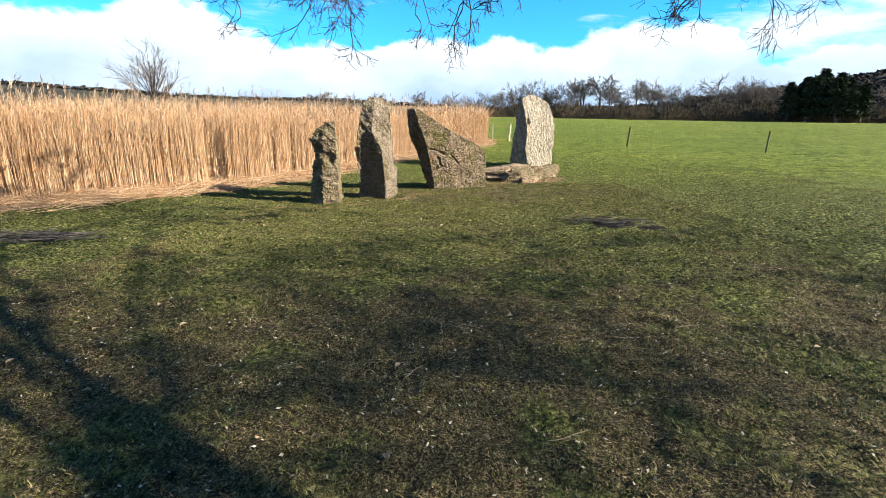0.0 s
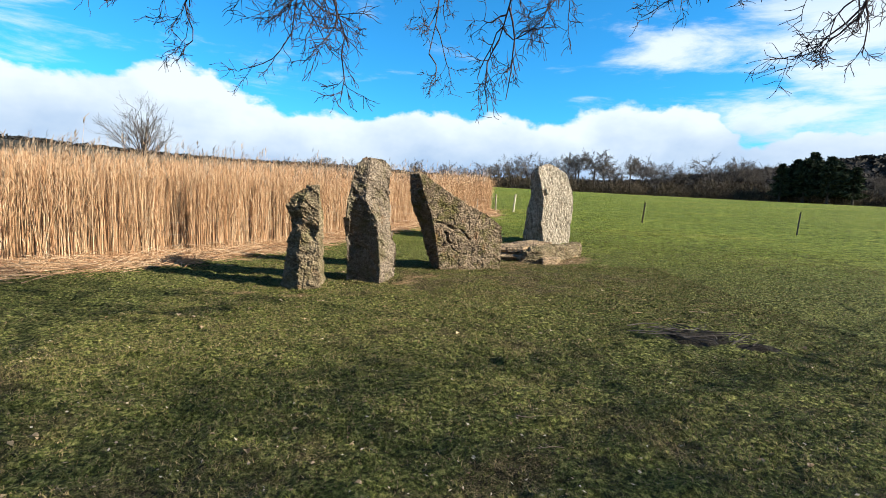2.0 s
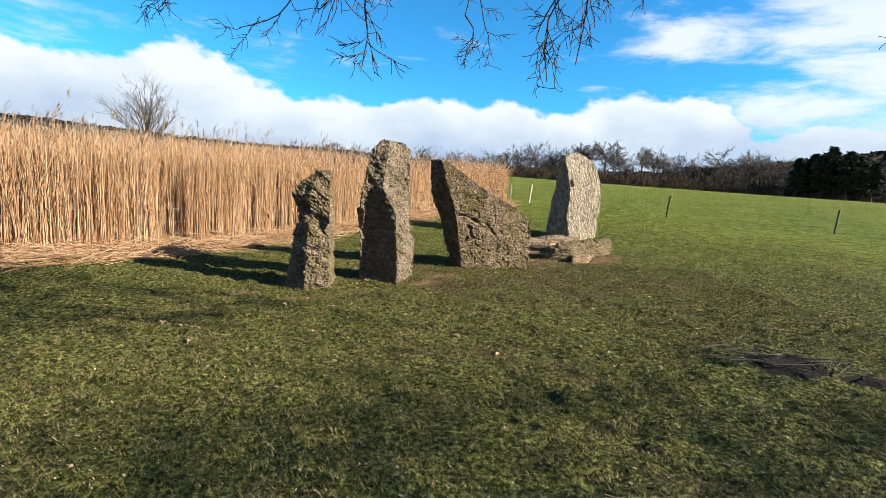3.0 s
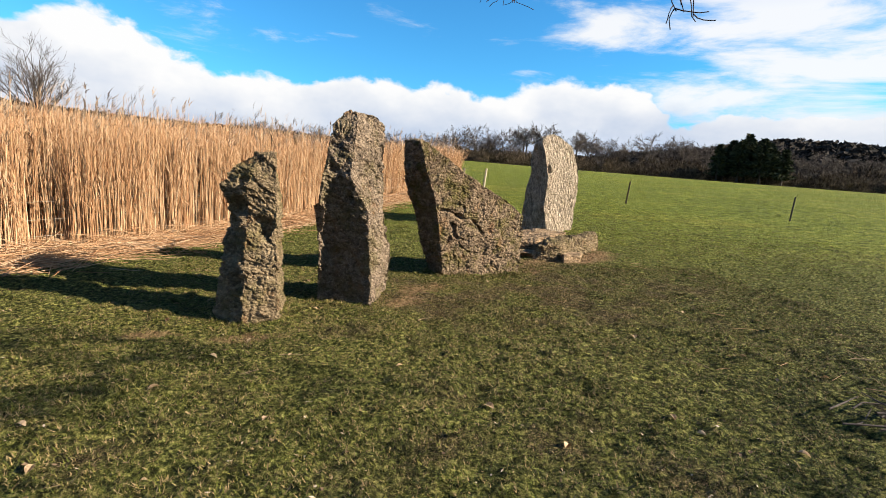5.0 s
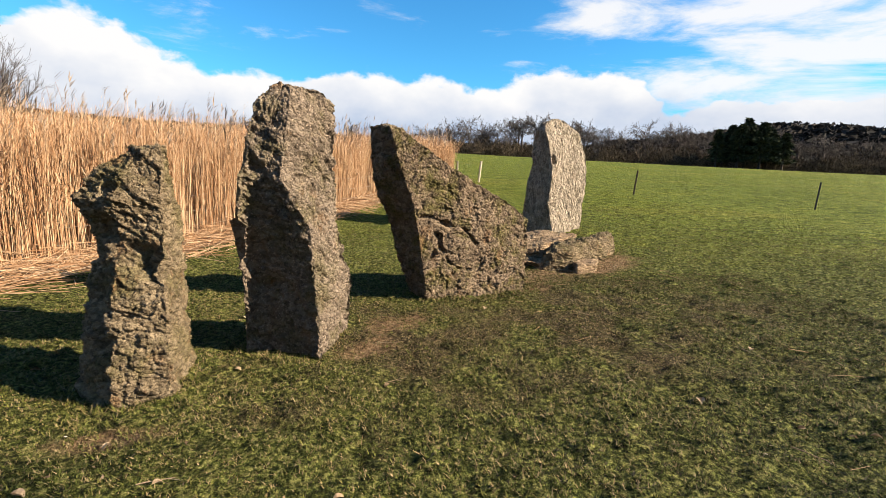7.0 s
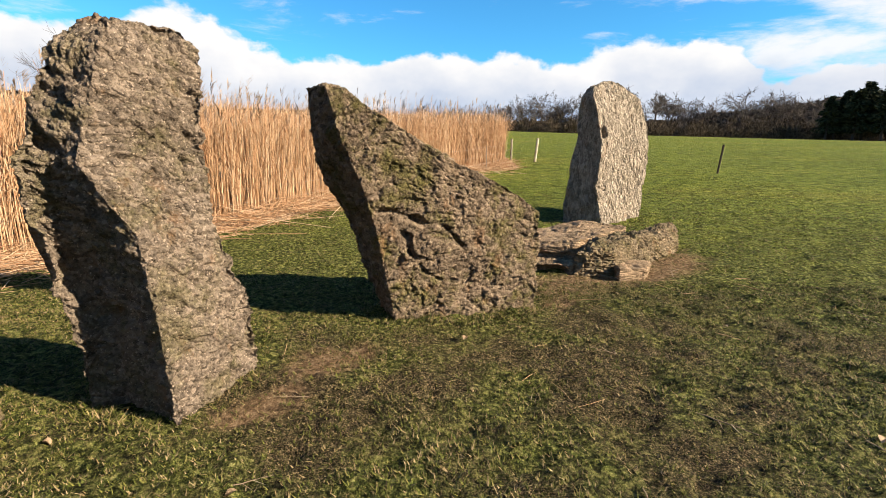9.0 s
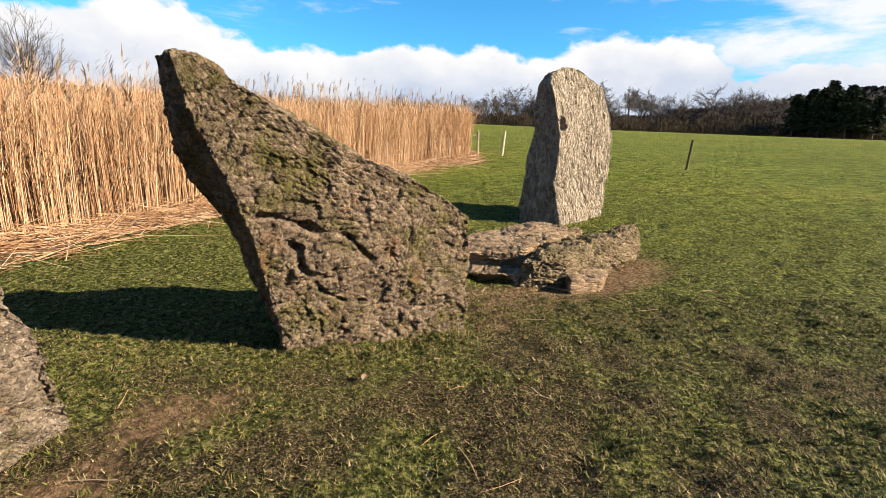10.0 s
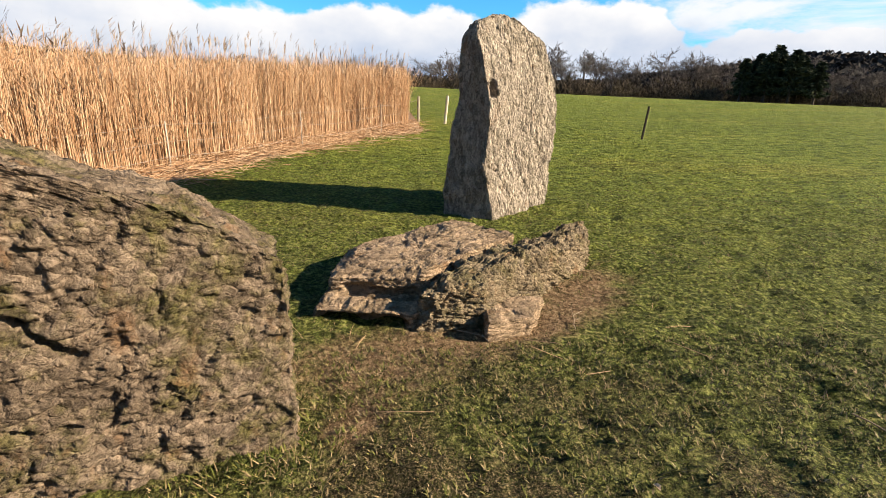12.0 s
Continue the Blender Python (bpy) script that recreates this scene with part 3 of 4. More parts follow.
rough_stone("standing_stone", [
    (-0.12, (-0.18, 11.33), (1.03, 11.70), (0.93, 12.16), (-0.34, 11.72)),
    (0.35, (-0.25, 11.25), (1.04, 11.70), (0.93, 12.14), (-0.50, 11.66)),
    (0.66, (-0.31, 11.20), (1.05, 11.70), (0.93, 12.12), (-0.58, 11.62)),
    (0.88, (-0.35, 11.15), (1.04, 11.70), (0.92, 12.08), (-0.65, 11.52)),
    (1.02, (-0.38, 11.12), (0.84, 11.64), (0.74, 12.02), (-0.72, 11.44)),
    (1.14, (-0.41, 11.10), (0.64, 11.56), (0.56, 11.94), (-0.77, 11.37)),
    (1.30, (-0.47, 11.07), (0.27, 11.40), (0.20, 11.76), (-0.81, 11.33)),
    (1.48, (-0.54, 11.04), (-0.02, 11.26), (-0.08, 11.60), (-0.82, 11.32)),
    (1.66, (-0.58, 11.03), (-0.28, 11.16), (-0.34, 11.48), (-0.83, 11.31)),
    (1.82, (-0.63, 11.06), (-0.50, 11.14), (-0.54, 11.36), (-0.83, 11.30))],
    MAT_ROCK_C, "leaning wedge-shaped brown standing stone, mossy and deeply cracked", 0.68, 3, (-0.45, 0.1, 0.8),
    [((-0.15, 11.27, 0.75), (-0.07, 11.29, 0.71), 0.03, 0.05), ((-0.07, 11.29, 0.71), (-0.04, 11.31, 0.58), 0.035, 0.05), ((-0.04, 11.31, 0.58), (0.06, 11.35, 0.43), 0.035, 0.05),
     ((-0.05, 11.28, 0.84), (0.14, 11.34, 0.78), 0.035, 0.06), ((0.14, 11.34, 0.78), (0.26, 11.38, 0.74), 0.04, 0.07), ((0.26, 11.38, 0.74), (0.37, 11.42, 0.63), 0.035, 0.05),
     ((0.06, 11.35, 0.42), (0.23, 11.41, 0.32), 0.025, 0.04), ((0.23, 11.41, 0.32), (0.39, 11.46, 0.30), 0.03, 0.05), ((0.39, 11.46, 0.30), (0.65, 11.57, 0.04), 0.028, 0.045),
     ((-0.36, 11.12, 1.0), (-0.05, 11.28, 0.84), 0.03, 0.04)], per_side=(150, 40, 44, 60), pebble=0.75, blocky=0.85)
rough_stone("standing_stone", [
    (-0.05, (2.10, 15.50), (2.72, 15.13), (3.55, 15.86), (2.75, 16.40)),
    (0.10, (2.10, 15.50), (2.70, 15.14), (3.57, 15.86), (2.75, 16.38)),
    (0.45, (2.09, 15.50), (2.62, 15.16), (3.58, 15.86), (2.75, 16.36)),
    (0.72, (2.14, 15.50), (2.56, 15.17), (3.59, 15.86), (2.75, 16.34)),
    (1.18, (2.18, 15.50), (2.59, 15.17), (3.62, 15.86), (2.75, 16.30)),
    (1.45, (2.27, 15.50), (2.58, 15.17), (3.60, 15.86), (2.75, 16.28)),
    (1.67, (2.27, 15.50), (2.53, 15.18), (3.57, 15.86), (2.74, 16.24)),
    (1.93, (2.26, 15.50), (2.48, 15.19), (3.45, 15.84), (2.72, 16.20)),
    (2.12, (2.29, 15.48), (2.41, 15.22), (3.37, 15.80), (2.70, 16.14)),
    (2.26, (2.37, 15.48), (2.43, 15.30), (3.14, 15.72), (2.72, 16.02)),
    (2.36, (2.58, 15.50), (2.63, 15.44), (2.96, 15.66), (2.76, 15.86))],
    MAT_ROCK_D, "tall pale grey standing stone with ribbed weathered faces", 0.85, 4, (0.62, 0.70, 0.36),
    [((2.62, 15.25, 1.62), (2.63, 15.25, 1.54), 0.07, 0.09), ((2.85, 15.38, 1.78), (2.87, 15.38, 1.74), 0.04, 0.05), ((2.62, 15.2, 0.75), (3.1, 15.55, 0.45), 0.03, 0.03)], per_side=(62, 116, 28, 34), stretch=1.5, pebble=0.1, blocky=0.5, rib=0.011)
rough_stone("fallen_slab", [
    (-0.06, (0.90, 12.92), (1.62, 12.70), (2.56, 13.62), (2.12, 14.32), (1.08, 13.78)),
    (0.13, (0.93, 12.90), (1.62, 12.72), (2.56, 13.64), (2.12, 14.34), (1.06, 13.78)),
    (0.165, (0.98, 12.98), (1.64, 12.80), (2.56, 13.66), (2.12, 14.34), (1.07, 13.78)),
    (0.18, (1.02, 13.12), (1.68, 12.97), (2.56, 13.68), (2.12, 14.35), (1.08, 13.78)),
    (0.29, (1.02, 13.14), (1.70, 12.98), (2.56, 13.70), (2.12, 14.34), (1.10, 13.78)),
    (0.34, (1.14, 13.22), (1.74, 13.04), (2.54, 13.70), (2.10, 14.30), (1.22, 13.78))],
    MAT_ROCK_E, "low flat tan recumbent slab lying among the stones", 0.42, 5, (0.1, 0.1, 1.0),
    [((1.02, 12.86, 0.06), (1.50, 12.76, 0.05), 0.08, 0.14), ((1.10, 13.08, 0.20), (1.70, 12.92, 0.18), 0.05, 0.08), ((1.2, 13.5, 0.32), (2.1, 13.42, 0.36), 0.018, 0.02)],
    70, "low stones", (80, 50, 40, 50, 44), 40, 0.012, 1.6, (0.22, 0.05, 1.75, 13.5))
rough_stone("kerb_stone", [
    (-0.06, (1.60, 12.66), (2.14, 12.72), (2.60, 13.12), (3.28, 13.78), (3.40, 14.30), (2.40, 13.68), (1.74, 13.02)),
    (0.10, (1.60, 12.68), (2.12, 12.74), (2.58, 13.14), (3.30, 13.80), (3.42, 14.32), (2.40, 13.68), (1.74, 13.02)),
    (0.27, (1.62, 12.72), (2.10, 12.79), (2.55, 13.20), (3.28, 13.84), (3.40, 14.30), (2.38, 13.64), (1.74, 13.02)),
    (0.32, (1.66, 12.77), (2.10, 12.84), (2.53, 13.25), (3.26, 13.90), (3.36, 14.26), (2.38, 13.60), (1.76, 13.00)),
    (0.35, (1.76, 12.85), (2.08, 12.90), (2.50, 13.30), (3.22, 13.97), (3.30, 14.20), (2.40, 13.54), (1.82, 12.98))],
    MAT_ROCK_A, "low rough grey kerb stone beside the fallen slab", 0.95, 6, (0.2, 0.3, 0.9),
    [((2.50, 13.02, 0.16), (2.58, 13.2, 0.30), 0.07, 0.08), ((1.58, 12.70, 0.15), (1.66, 12.84, 0.30), 0.09, 0.12), ((1.7, 12.9, 0.34), (1.95, 13.1, 0.36), 0.06, 0.07)],
    70, "low stones", (50, 56, 90, 40, 60, 46, 30), 20, 0.008, 1.1, (0.10, 0.0, 2.0, 13.2))
rough_stone("ledge_stone", [
    (-0.05, (2.06, 12.54), (2.38, 12.62), (2.56, 12.94), (2.10, 12.98)),
    (0.10, (2.05, 12.54), (2.40, 12.62), (2.58, 12.96), (2.10, 12.98)),
    (0.135, (2.07, 12.57), (2.39, 12.64), (2.56, 12.96), (2.12, 12.98))],
    MAT_ROCK_E, "small tan block at the foot of the kerb stone", 0.26, 7, (0.1, 0.1, 1.0), [((2.05, 12.62, 0.0), (2.34, 12.68, 0.02), 0.05, 0.06)], 30, "low stones", 36, 16, 0.006, pebble=0.4)


# ---------------------------------------------------------------- tubes: posts, wires, branches
def tube_arrays(paths, sides=3):
    """Tubes round paths [(points, radii)]; returns verts and quads for all of them."""
    verts, faces, base = [], [], 0
    ang = np.arange(sides) * 2 * math.pi / sides
    ca, sa = np.cos(ang), np.sin(ang)
    for pts, rad in paths:
        pts, rad = np.asarray(pts, dtype=float), np.asarray(rad, dtype=float)
        n = len(pts)
        d = np.gradient(pts, axis=0)
        d /= np.maximum(np.linalg.norm(d, axis=1, keepdims=True), 1e-9)
        ref = np.where(np.abs(d[:, 2:3]) > 0.9, np.array([[1.0, 0, 0]]), np.array([[0, 0, 1.0]]))
        e1 = np.cross(d, ref)
        e1 /= np.maximum(np.linalg.norm(e1, axis=1, keepdims=True), 1e-9)
        e2 = np.cross(d, e1)
        v = pts[:, None] + rad[:, None, None] * (e1[:, None] * ca[None, :, None] + e2[:, None] * sa[None, :, None])
        verts.append(v.reshape(-1, 3))
        idx = base + np.arange(n * sides).reshape(n, sides)
        faces.append(np.stack([idx[:-1], np.roll(idx[:-1], -1, 1), np.roll(idx[1:], -1, 1), idx[1:]], -1).reshape(-1, 4))
        base += n * sides
    return np.concatenate(verts), np.concatenate(faces)


def unit(v):
    return v / max(np.linalg.norm(v), 1e-9)


def grow(rng, start, way, length, radius, depth, out, rise=0.0, wander=0.25, kids=(4, 6), spread=(30, 60), shrink=0.55, segs=6, tip=0.35, drop=0.0):
    """A branch with its side branches, appended to out[depth]."""
    pts, p, d = [np.array(start, dtype=float)], np.array(start, dtype=float), unit(np.array(way, dtype=float))
    step = length / segs
    for _ in range(segs):
        d = unit(d + rng.normal(0, wander, 3) * 0.5 + np.array([0, 0, rise]))
        p = p + d * step
        pts.append(p)
    pts = np.array(pts)
    rad = np.linspace(radius, radius * tip, segs + 1)
    out.setdefault(depth, []).append((pts, rad))
    if depth <= 0:
        return
    for _ in range(rng.integers(kids[0], kids[1] + 1)):
        f = rng.uniform(0.25, 1.0)
        i = min(int(f * segs), segs - 1)
        w = f * segs - i
        at = pts[i] * (1 - w) + pts[i + 1] * w
        dd = unit(pts[i + 1] - pts[i])
        side = unit(np.cross(dd, rng.normal(0, 1, 3)))
        a2 = radians(rng.uniform(*spread))
        nd = dd * math.cos(a2) + side * math.sin(a2) + np.array([0, 0, -drop])
        grow(rng, at, nd, length * shrink * rng.uniform(0.6, 1.2), max(rad[i] * 0.6, 0.0035), depth - 1, out, rise, wander, kids, spread, shrink, max(segs - 1, 2), tip, drop)


def join_tubes(name, out, depths, mat, parent, sides):
    paths = [q for d in depths for q in out.get(d, [])]
    if not paths:
        return None
    v, f = tube_arrays(paths, sides)
    return mesh_from(name, v, f, mat, parent, smooth=True)


# ---------------------------------------------------------------- fences
def round_post(x, y, height, radius, mat, label, lean=(0, 0), name="fence_post", sides=9, group="fence posts"):
    z = gz(x, y)
    top = np.array([x + lean[0] * height, y + lean[1] * height, z + height])
    foot = np.array([x, y, z - 0.12])
    v, f = tube_arrays([([foot, foot + (top - foot) * 0.5, foot + (top - foot) * 0.985, top], [radius, radius, radius, radius * 0.8])], sides)
    bm = bmesh.new()
    vs = [bm.verts.new(c) for c in v]
    for q in f:
        bm.faces.new([vs[i] for i in q])
    bm.faces.new(vs[-sides:])
    bm.faces.new(list(reversed(vs[:sides])))
    bmesh.ops.recalc_face_normals(bm, faces=bm.faces)
    return tagged(part(name, bm, mat), label, "fence post", group)


round_post(8.4, 22.4, 0.84, 0.030, MAT_POST_BROWN, "thin brown fence stake leaning in the pasture", (0.10, 0.0))
round_post(12.87, 19.5, 0.84, 0.024, MAT_POST_DARK, "slim dark fence stake leaning in the pasture", (0.07, 0.0))
round_post(3.4, 25.5, 0.85, 0.045, MAT_POST_PALE, "pale new wooden fence post at the reed bed's end", (0.10, 0.0))
round_post(2.6, 26.0, 0.80, 0.04, MAT_POST_WOOD, "grey weathered wooden fence post at the reed bed's end")
FENCE = [(-9.6, 8.4), (-7.3, 10.6), (-5.1, 12.8), (-3.4, 15.3), (-1.8, 17.7), (-0.2, 20.1), (1.4, 22.5), (2.6, 26.0)]
for fx, fy in FENCE[:-1]:
    round_post(fx, fy, 0.75, 0.012, MAT_WIRE, "thin pale electric fence stake among the reeds", name="fence_stake", sides=6, group="fence stakes")


def fence_wire(height, radius):
    pts = []
    for (x0, y0), (x1, y1) in zip(FENCE, FENCE[1:]):
        for w in np.linspace(0, 1, 6)[:-1]:
            x, y = x0 + (x1 - x0) * w, y0 + (y1 - y0) * w
            pts.append((x, y, gz(x, y) + height - 0.05 * 4 * w * (1 - w)))
    pts.append((*FENCE[-1], gz(*FENCE[-1]) + height))
    v, f = tube_arrays([(pts, [radius] * len(pts))], 4)
    tagged(mesh_from("fence_wire", v, f, MAT_WIRE), "slack pale fence wire strung along the reeds", "fence wire", "fence wires")


for wire_z in (0.22, 0.45, 0.70):
    fence_wire(wire_z, 0.0028)


# ---------------------------------------------------------------- reeds
def reed_places(rng, count, near, deep, xlo, xhi):
    x = rng.uniform(xlo, xhi, count * 6)
    d = near + (deep - near) * rng.random(count * 6) ** 1.35
    y = np.interp(x, REED_X, REED_Y) + d / 0.62
    clump = np.array([noise.noise(Vector((a1 * 1.7, b1 * 1.7, 3.0))) for a1, b1 in zip(x, y)])
    lim = np.where(d < 1.0, -0.30, -0.8)
    ok = (clump > lim + rng.normal(0, 0.16, len(x))) & ((x < 1.7) | (d < 2.5))
    return x[ok][:count], y[ok][:count], d[ok][:count]


def build_reeds():
    rng = np.random.default_rng(11)
    sets = [reed_places(rng, 31000, 0.50, 3.2, -9.5, 2.2), reed_places(rng, 8000, 0.55, 4.0, -20, -9.5), reed_places(rng, 8000, 3.0, 11.0, -20, 1.8)]
    x, y, d = (np.concatenate(q) for q in zip(*sets))
    n = len(x)
    z = ground_height(x, y) - 0.03
    tall = (1.72 + 0.22 * rng.normal(0, 0.6, n) + 0.2 * np.minimum(d, 2.0) / 2.0) * np.interp(x, [-8, -5, -3, 2], [1.0, 0.93, 0.83, 0.82])
    high = rng.random(n) < 0.017
    tall = np.where(high, tall + rng.uniform(0.12, 0.38, n), tall)
    tall = np.clip(tall, 0.9, 2.6)
    lean = rng.normal(0, 0.055, (n, 2)) + np.array([0.015, 0.0])
    lean[rng.random(n) < 0.05] *= 4.0
    wide = rng.uniform(0.0028, 0.0060, n)
    turn = rng.uniform(0, 2 * math.pi, n)
    levels = np.array([0.0, 0.5, 1.0])
    verts = np.zeros((n, 3, 3, 3))
    for li, lv in enumerate(levels):
        cx = x + lean[:, 0] * tall * lv ** 1.6
        cy = y + lean[:, 1] * tall * lv ** 1.6
        cz = z + tall * lv
        w = wide * (1.0 - 0.55 * lv)
        for k in range(3):
            a1 = turn + k * 2.0944
            verts[:, li, k] = np.stack([cx + w * np.cos(a1), cy + w * np.sin(a1), cz], -1)
    base = (np.arange(n) * 9)[:, None, None]
    quad = np.array([[l * 3 + k, l * 3 + (k + 1) % 3, (l + 1) * 3 + (k + 1) % 3, (l + 1) * 3 + k] for l in range(2) for k in range(3)])
    faces = (base + quad[None]).reshape(-1, 4)
    ob = mesh_from("reed_bed", verts.reshape(-1, 3), faces, MAT_REED)
    tagged(ob, "dense bed of tall dry golden reeds behind a low fence", "reeds", kind="stuff")
    tip = verts[:, 2].mean(1)
    # strap leaves folded off the stalks
    m = int(n * 1.5)
    pick = rng.integers(0, n, m)
    h0 = rng.uniform(0.25, 0.95, m)
    root = np.stack([x[pick] + lean[pick, 0] * tall[pick] * h0 ** 1.6, y[pick] + lean[pick, 1] * tall[pick] * h0 ** 1.6, z[pick] + tall[pick] * h0], -1)
    ang = rng.uniform(0, 2 * math.pi, m)
    length = rng.uniform(0.18, 0.42, m)
    out = np.stack([np.cos(ang), np.sin(ang), np.zeros(m)], -1)
    up = rng.uniform(0.5, 1.0, m)
    midp = root + out * (length * 0.35)[:, None] + np.array([0, 0, 1.0]) * (length * 0.45 * up)[:, None]
    end = midp + out * (length * 0.35)[:, None] + np.array([0, 0, 1.0]) * (length * rng.uniform(-0.5, 0.25, m))[:, None]
    sw = np.stack([-np.sin(ang), np.cos(ang), np.zeros(m)], -1) * 0.006
    lv = np.stack([root, midp - sw, midp + sw, end], 1)
    lb = (np.arange(m) * 4)[:, None, None]
    lf = (lb + np.array([[0, 1, 2], [1, 3, 2]])[None]).reshape(-1, 3)
    leaves = mesh_from("leaf_layer", lv.reshape(-1, 3), lf, MAT_REED, ob)
    # feathery heads
    pick = np.nonzero((rng.random(n) < 0.035) | high)[0]
    m = len(pick)
    ang = rng.normal(0.3, 0.7, m)
    tri = []
    for s in range(5):
        r0 = tip[pick] + np.array([0, 0, 1.0]) * (0.03 * s)
        dv = np.stack([np.cos(ang) * 0.08 + rng.normal(0, 0.03, m), np.sin(ang) * 0.08 + rng.normal(0, 0.03, m), rng.uniform(0.02, 0.15, m)], -1)
        wv = np.stack([-np.sin(ang), np.cos(ang), np.zeros(m)], -1) * 0.011
        tri.append(np.stack([r0 - wv, r0 + wv, r0 + dv], 1))
    tv = np.concatenate(tri).reshape(-1, 3)
    mesh_from("plume_layer", tv, np.arange(len(tv)).reshape(-1, 3), MAT_PLUME, ob)
    # broken stalks lying along the edge
    m = 5200
    lx = rng.uniform(-11, 2.4, m)
    dd = rng.normal(0.15, 0.45, m)
    ly = np.interp(lx, REED_X, REED_Y) + dd / 0.62
    ang = rng.normal(0.75, 0.75, m)
    length = rng.uniform(0.2, 1.1, m)
    lz = ground_height(lx, ly) + rng.uniform(0.005, 0.10, m) * np.clip(dd + 0.5, 0.1, 1)
    paths = []
    for i in range(m):
        dv = np.array([math.cos(ang[i]), math.sin(ang[i]), rng.normal(0, 0.12)]) * length[i] * 0.5
        c = np.array([lx[i], ly[i], lz[i] + abs(dv[2])])
        paths.append(([c - dv, c + dv], [0.0045, 0.003]))
    v, f = tube_arrays(paths, 3)
    litter = mesh_from("reed_litter", v, f, MAT_REED)
    tagged(litter, "mat of broken pale reed stalks along the bed's edge", "reed litter", kind="stuff")


build_reeds()


# ---------------------------------------------------------------- the tree overhead
def bough(rng, tree, pts, r0, r1, spray, where=(0.4, 1.0), length=(0.9, 1.6), drop=0.12, side_drop=0.5, depth=2, least=0.0026):
    """A limb along pts with sprays of side twigs."""
    pts = np.asarray(pts, dtype=float)
    n = len(pts)
    rad = np.linspace(r0, r1, n)
    v, f = tube_arrays([(pts, rad)], 8)
    limb = mesh_from("limb", v, f, MAT_BARK if r0 > 0.03 else MAT_TWIG, tree, smooth=True)
    out = {}
    for _ in range(spray):
        f0 = rng.uniform(*where) * (n - 1)
        i = min(int(f0), n - 2)
        d = unit(pts[i + 1] - pts[i])
        side = unit(np.cross(d, rng.normal(0, 1, 3)))
        grow(rng, pts[i] + (pts[i + 1] - pts[i]) * (f0 - i), d * 0.7 + side * 0.8 + np.array([0, 0, -side_drop * rng.random()]), rng.uniform(*length), 0.009, depth, out, -0.03, 0.55, (5, 8), (25, 65), 0.46, 6, 0.4, drop)
    for d in out:
        out[d] = [(q, np.maximum(r, least)) for q, r in out[d]]
    for name, ds, sides in (("branch_spray", (2, 1), 4), ("twig_spray", (0,), 3)):
        ob = join_tubes(name, out, ds, MAT_TWIG, limb, sides)
        if ob:
            tagged(ob, kind="stuff")
    return limb


def arc(rng, a1, b1, lift, n=12, wobble=0.06):
    a1, b1 = np.array(a1, dtype=float), np.array(b1, dtype=float)
    w = np.linspace(0, 1, n)[:, None]
    wave = np.cumsum(rng.normal(0, wobble, (n, 3)), 0)
    return a1 + (b1 - a1) * w + np.array([0, 0, lift]) * np.sin(w * math.pi) + wave * np.sin(w * math.pi)


def build_near_tree():
    rng = np.random.default_rng(5)
    tree = tagged(new("bare_tree"), "large bare tree with drooping twiggy branches over the lawn", "tree")
    foot = np.array([10.4, -3.4, 0.0])
    tree.location = foot
    v, f = tube_arrays([([(0, 0, -0.2), (0, 0, 0.25), (-0.05, 0.03, 1.2), (-0.1, 0.1, 2.6), (-0.1, 0.2, 4.2), (-0.15, 0.25, 6.5), (-0.1, 0.3, 9.0)], [0.55, 0.42, 0.34, 0.31, 0.26, 0.18, 0.06])], 14)
    mesh_from("trunk", v, f, MAT_BARK, tree, smooth=True)
    # hanging boughs: where the tip hangs, in the world
    tips = [(-2.9, 7.4, 3.15), (-1.95, 7.7, 2.95), (-1.2, 7.1, 2.72), (-0.45, 8.4, 3.05), (0.25, 7.0, 2.78), (0.95, 7.6, 3.35), (2.2, 6.9, 3.2), (2.9, 6.0, 2.75), (3.7, 6.2, 3.0), (4.5, 6.9, 3.2)]
    for i, tip in enumerate(tips):
        tip = np.array(tip) - foot + np.array([0, 0, 0.16])
        high = tip + np.array([rng.uniform(-0.1, 0.9), -rng.uniform(0.9, 1.8), rng.uniform(1.1, 1.8)])
        root = np.array([-0.1, 0.15, 2.7 + 0.22 * i])
        main = arc(rng, root, high, 1.0, 14, 0.09)
        bough(rng, tree, main, 0.045, 0.020, 7, (0.35, 1.0), (0.9, 1.5), 0.1, 0.3)
        hang = arc(rng, main[-1], tip, 0.25, 10, 0.06)
        bough(rng, tree, hang, 0.020, 0.005, 12, (0.05, 1.0), (0.45, 0.95), 0.12, 0.5)
    # rest of the crown: long unseen limbs, added to shade the walk's start
    for k in range(12):
        a1 = radians(k * 137.5)
        reach = 1.6 + 4.6 * ((k * 0.618) % 1.0)
        end = (3.2 + reach * 0.9 * math.cos(a1), 4.3 + reach * 0.62 * math.sin(a1), 4.8 + 2.4 * ((k * 0.381) % 1.0))
        bough(rng, tree, arc(rng, (-0.1, 0.15, 2.6 + 0.28 * k), end, 0.6, 14, 0.12), 0.032, 0.012, 22, (0.55, 1.0), (0.9, 2.0), 0.05, 0.2, 1, 0.0065)


build_near_tree()


# ---------------------------------------------------------------- bare trees, hedge and conifers far off
def place(ob, x, y, turn, size=1.0, sink=0.1):
    ob.matrix_basis = pose(x, y, gz(x, y) - sink, 0, 0, turn) @ Matrix.Diagonal((size, size, size, 1))


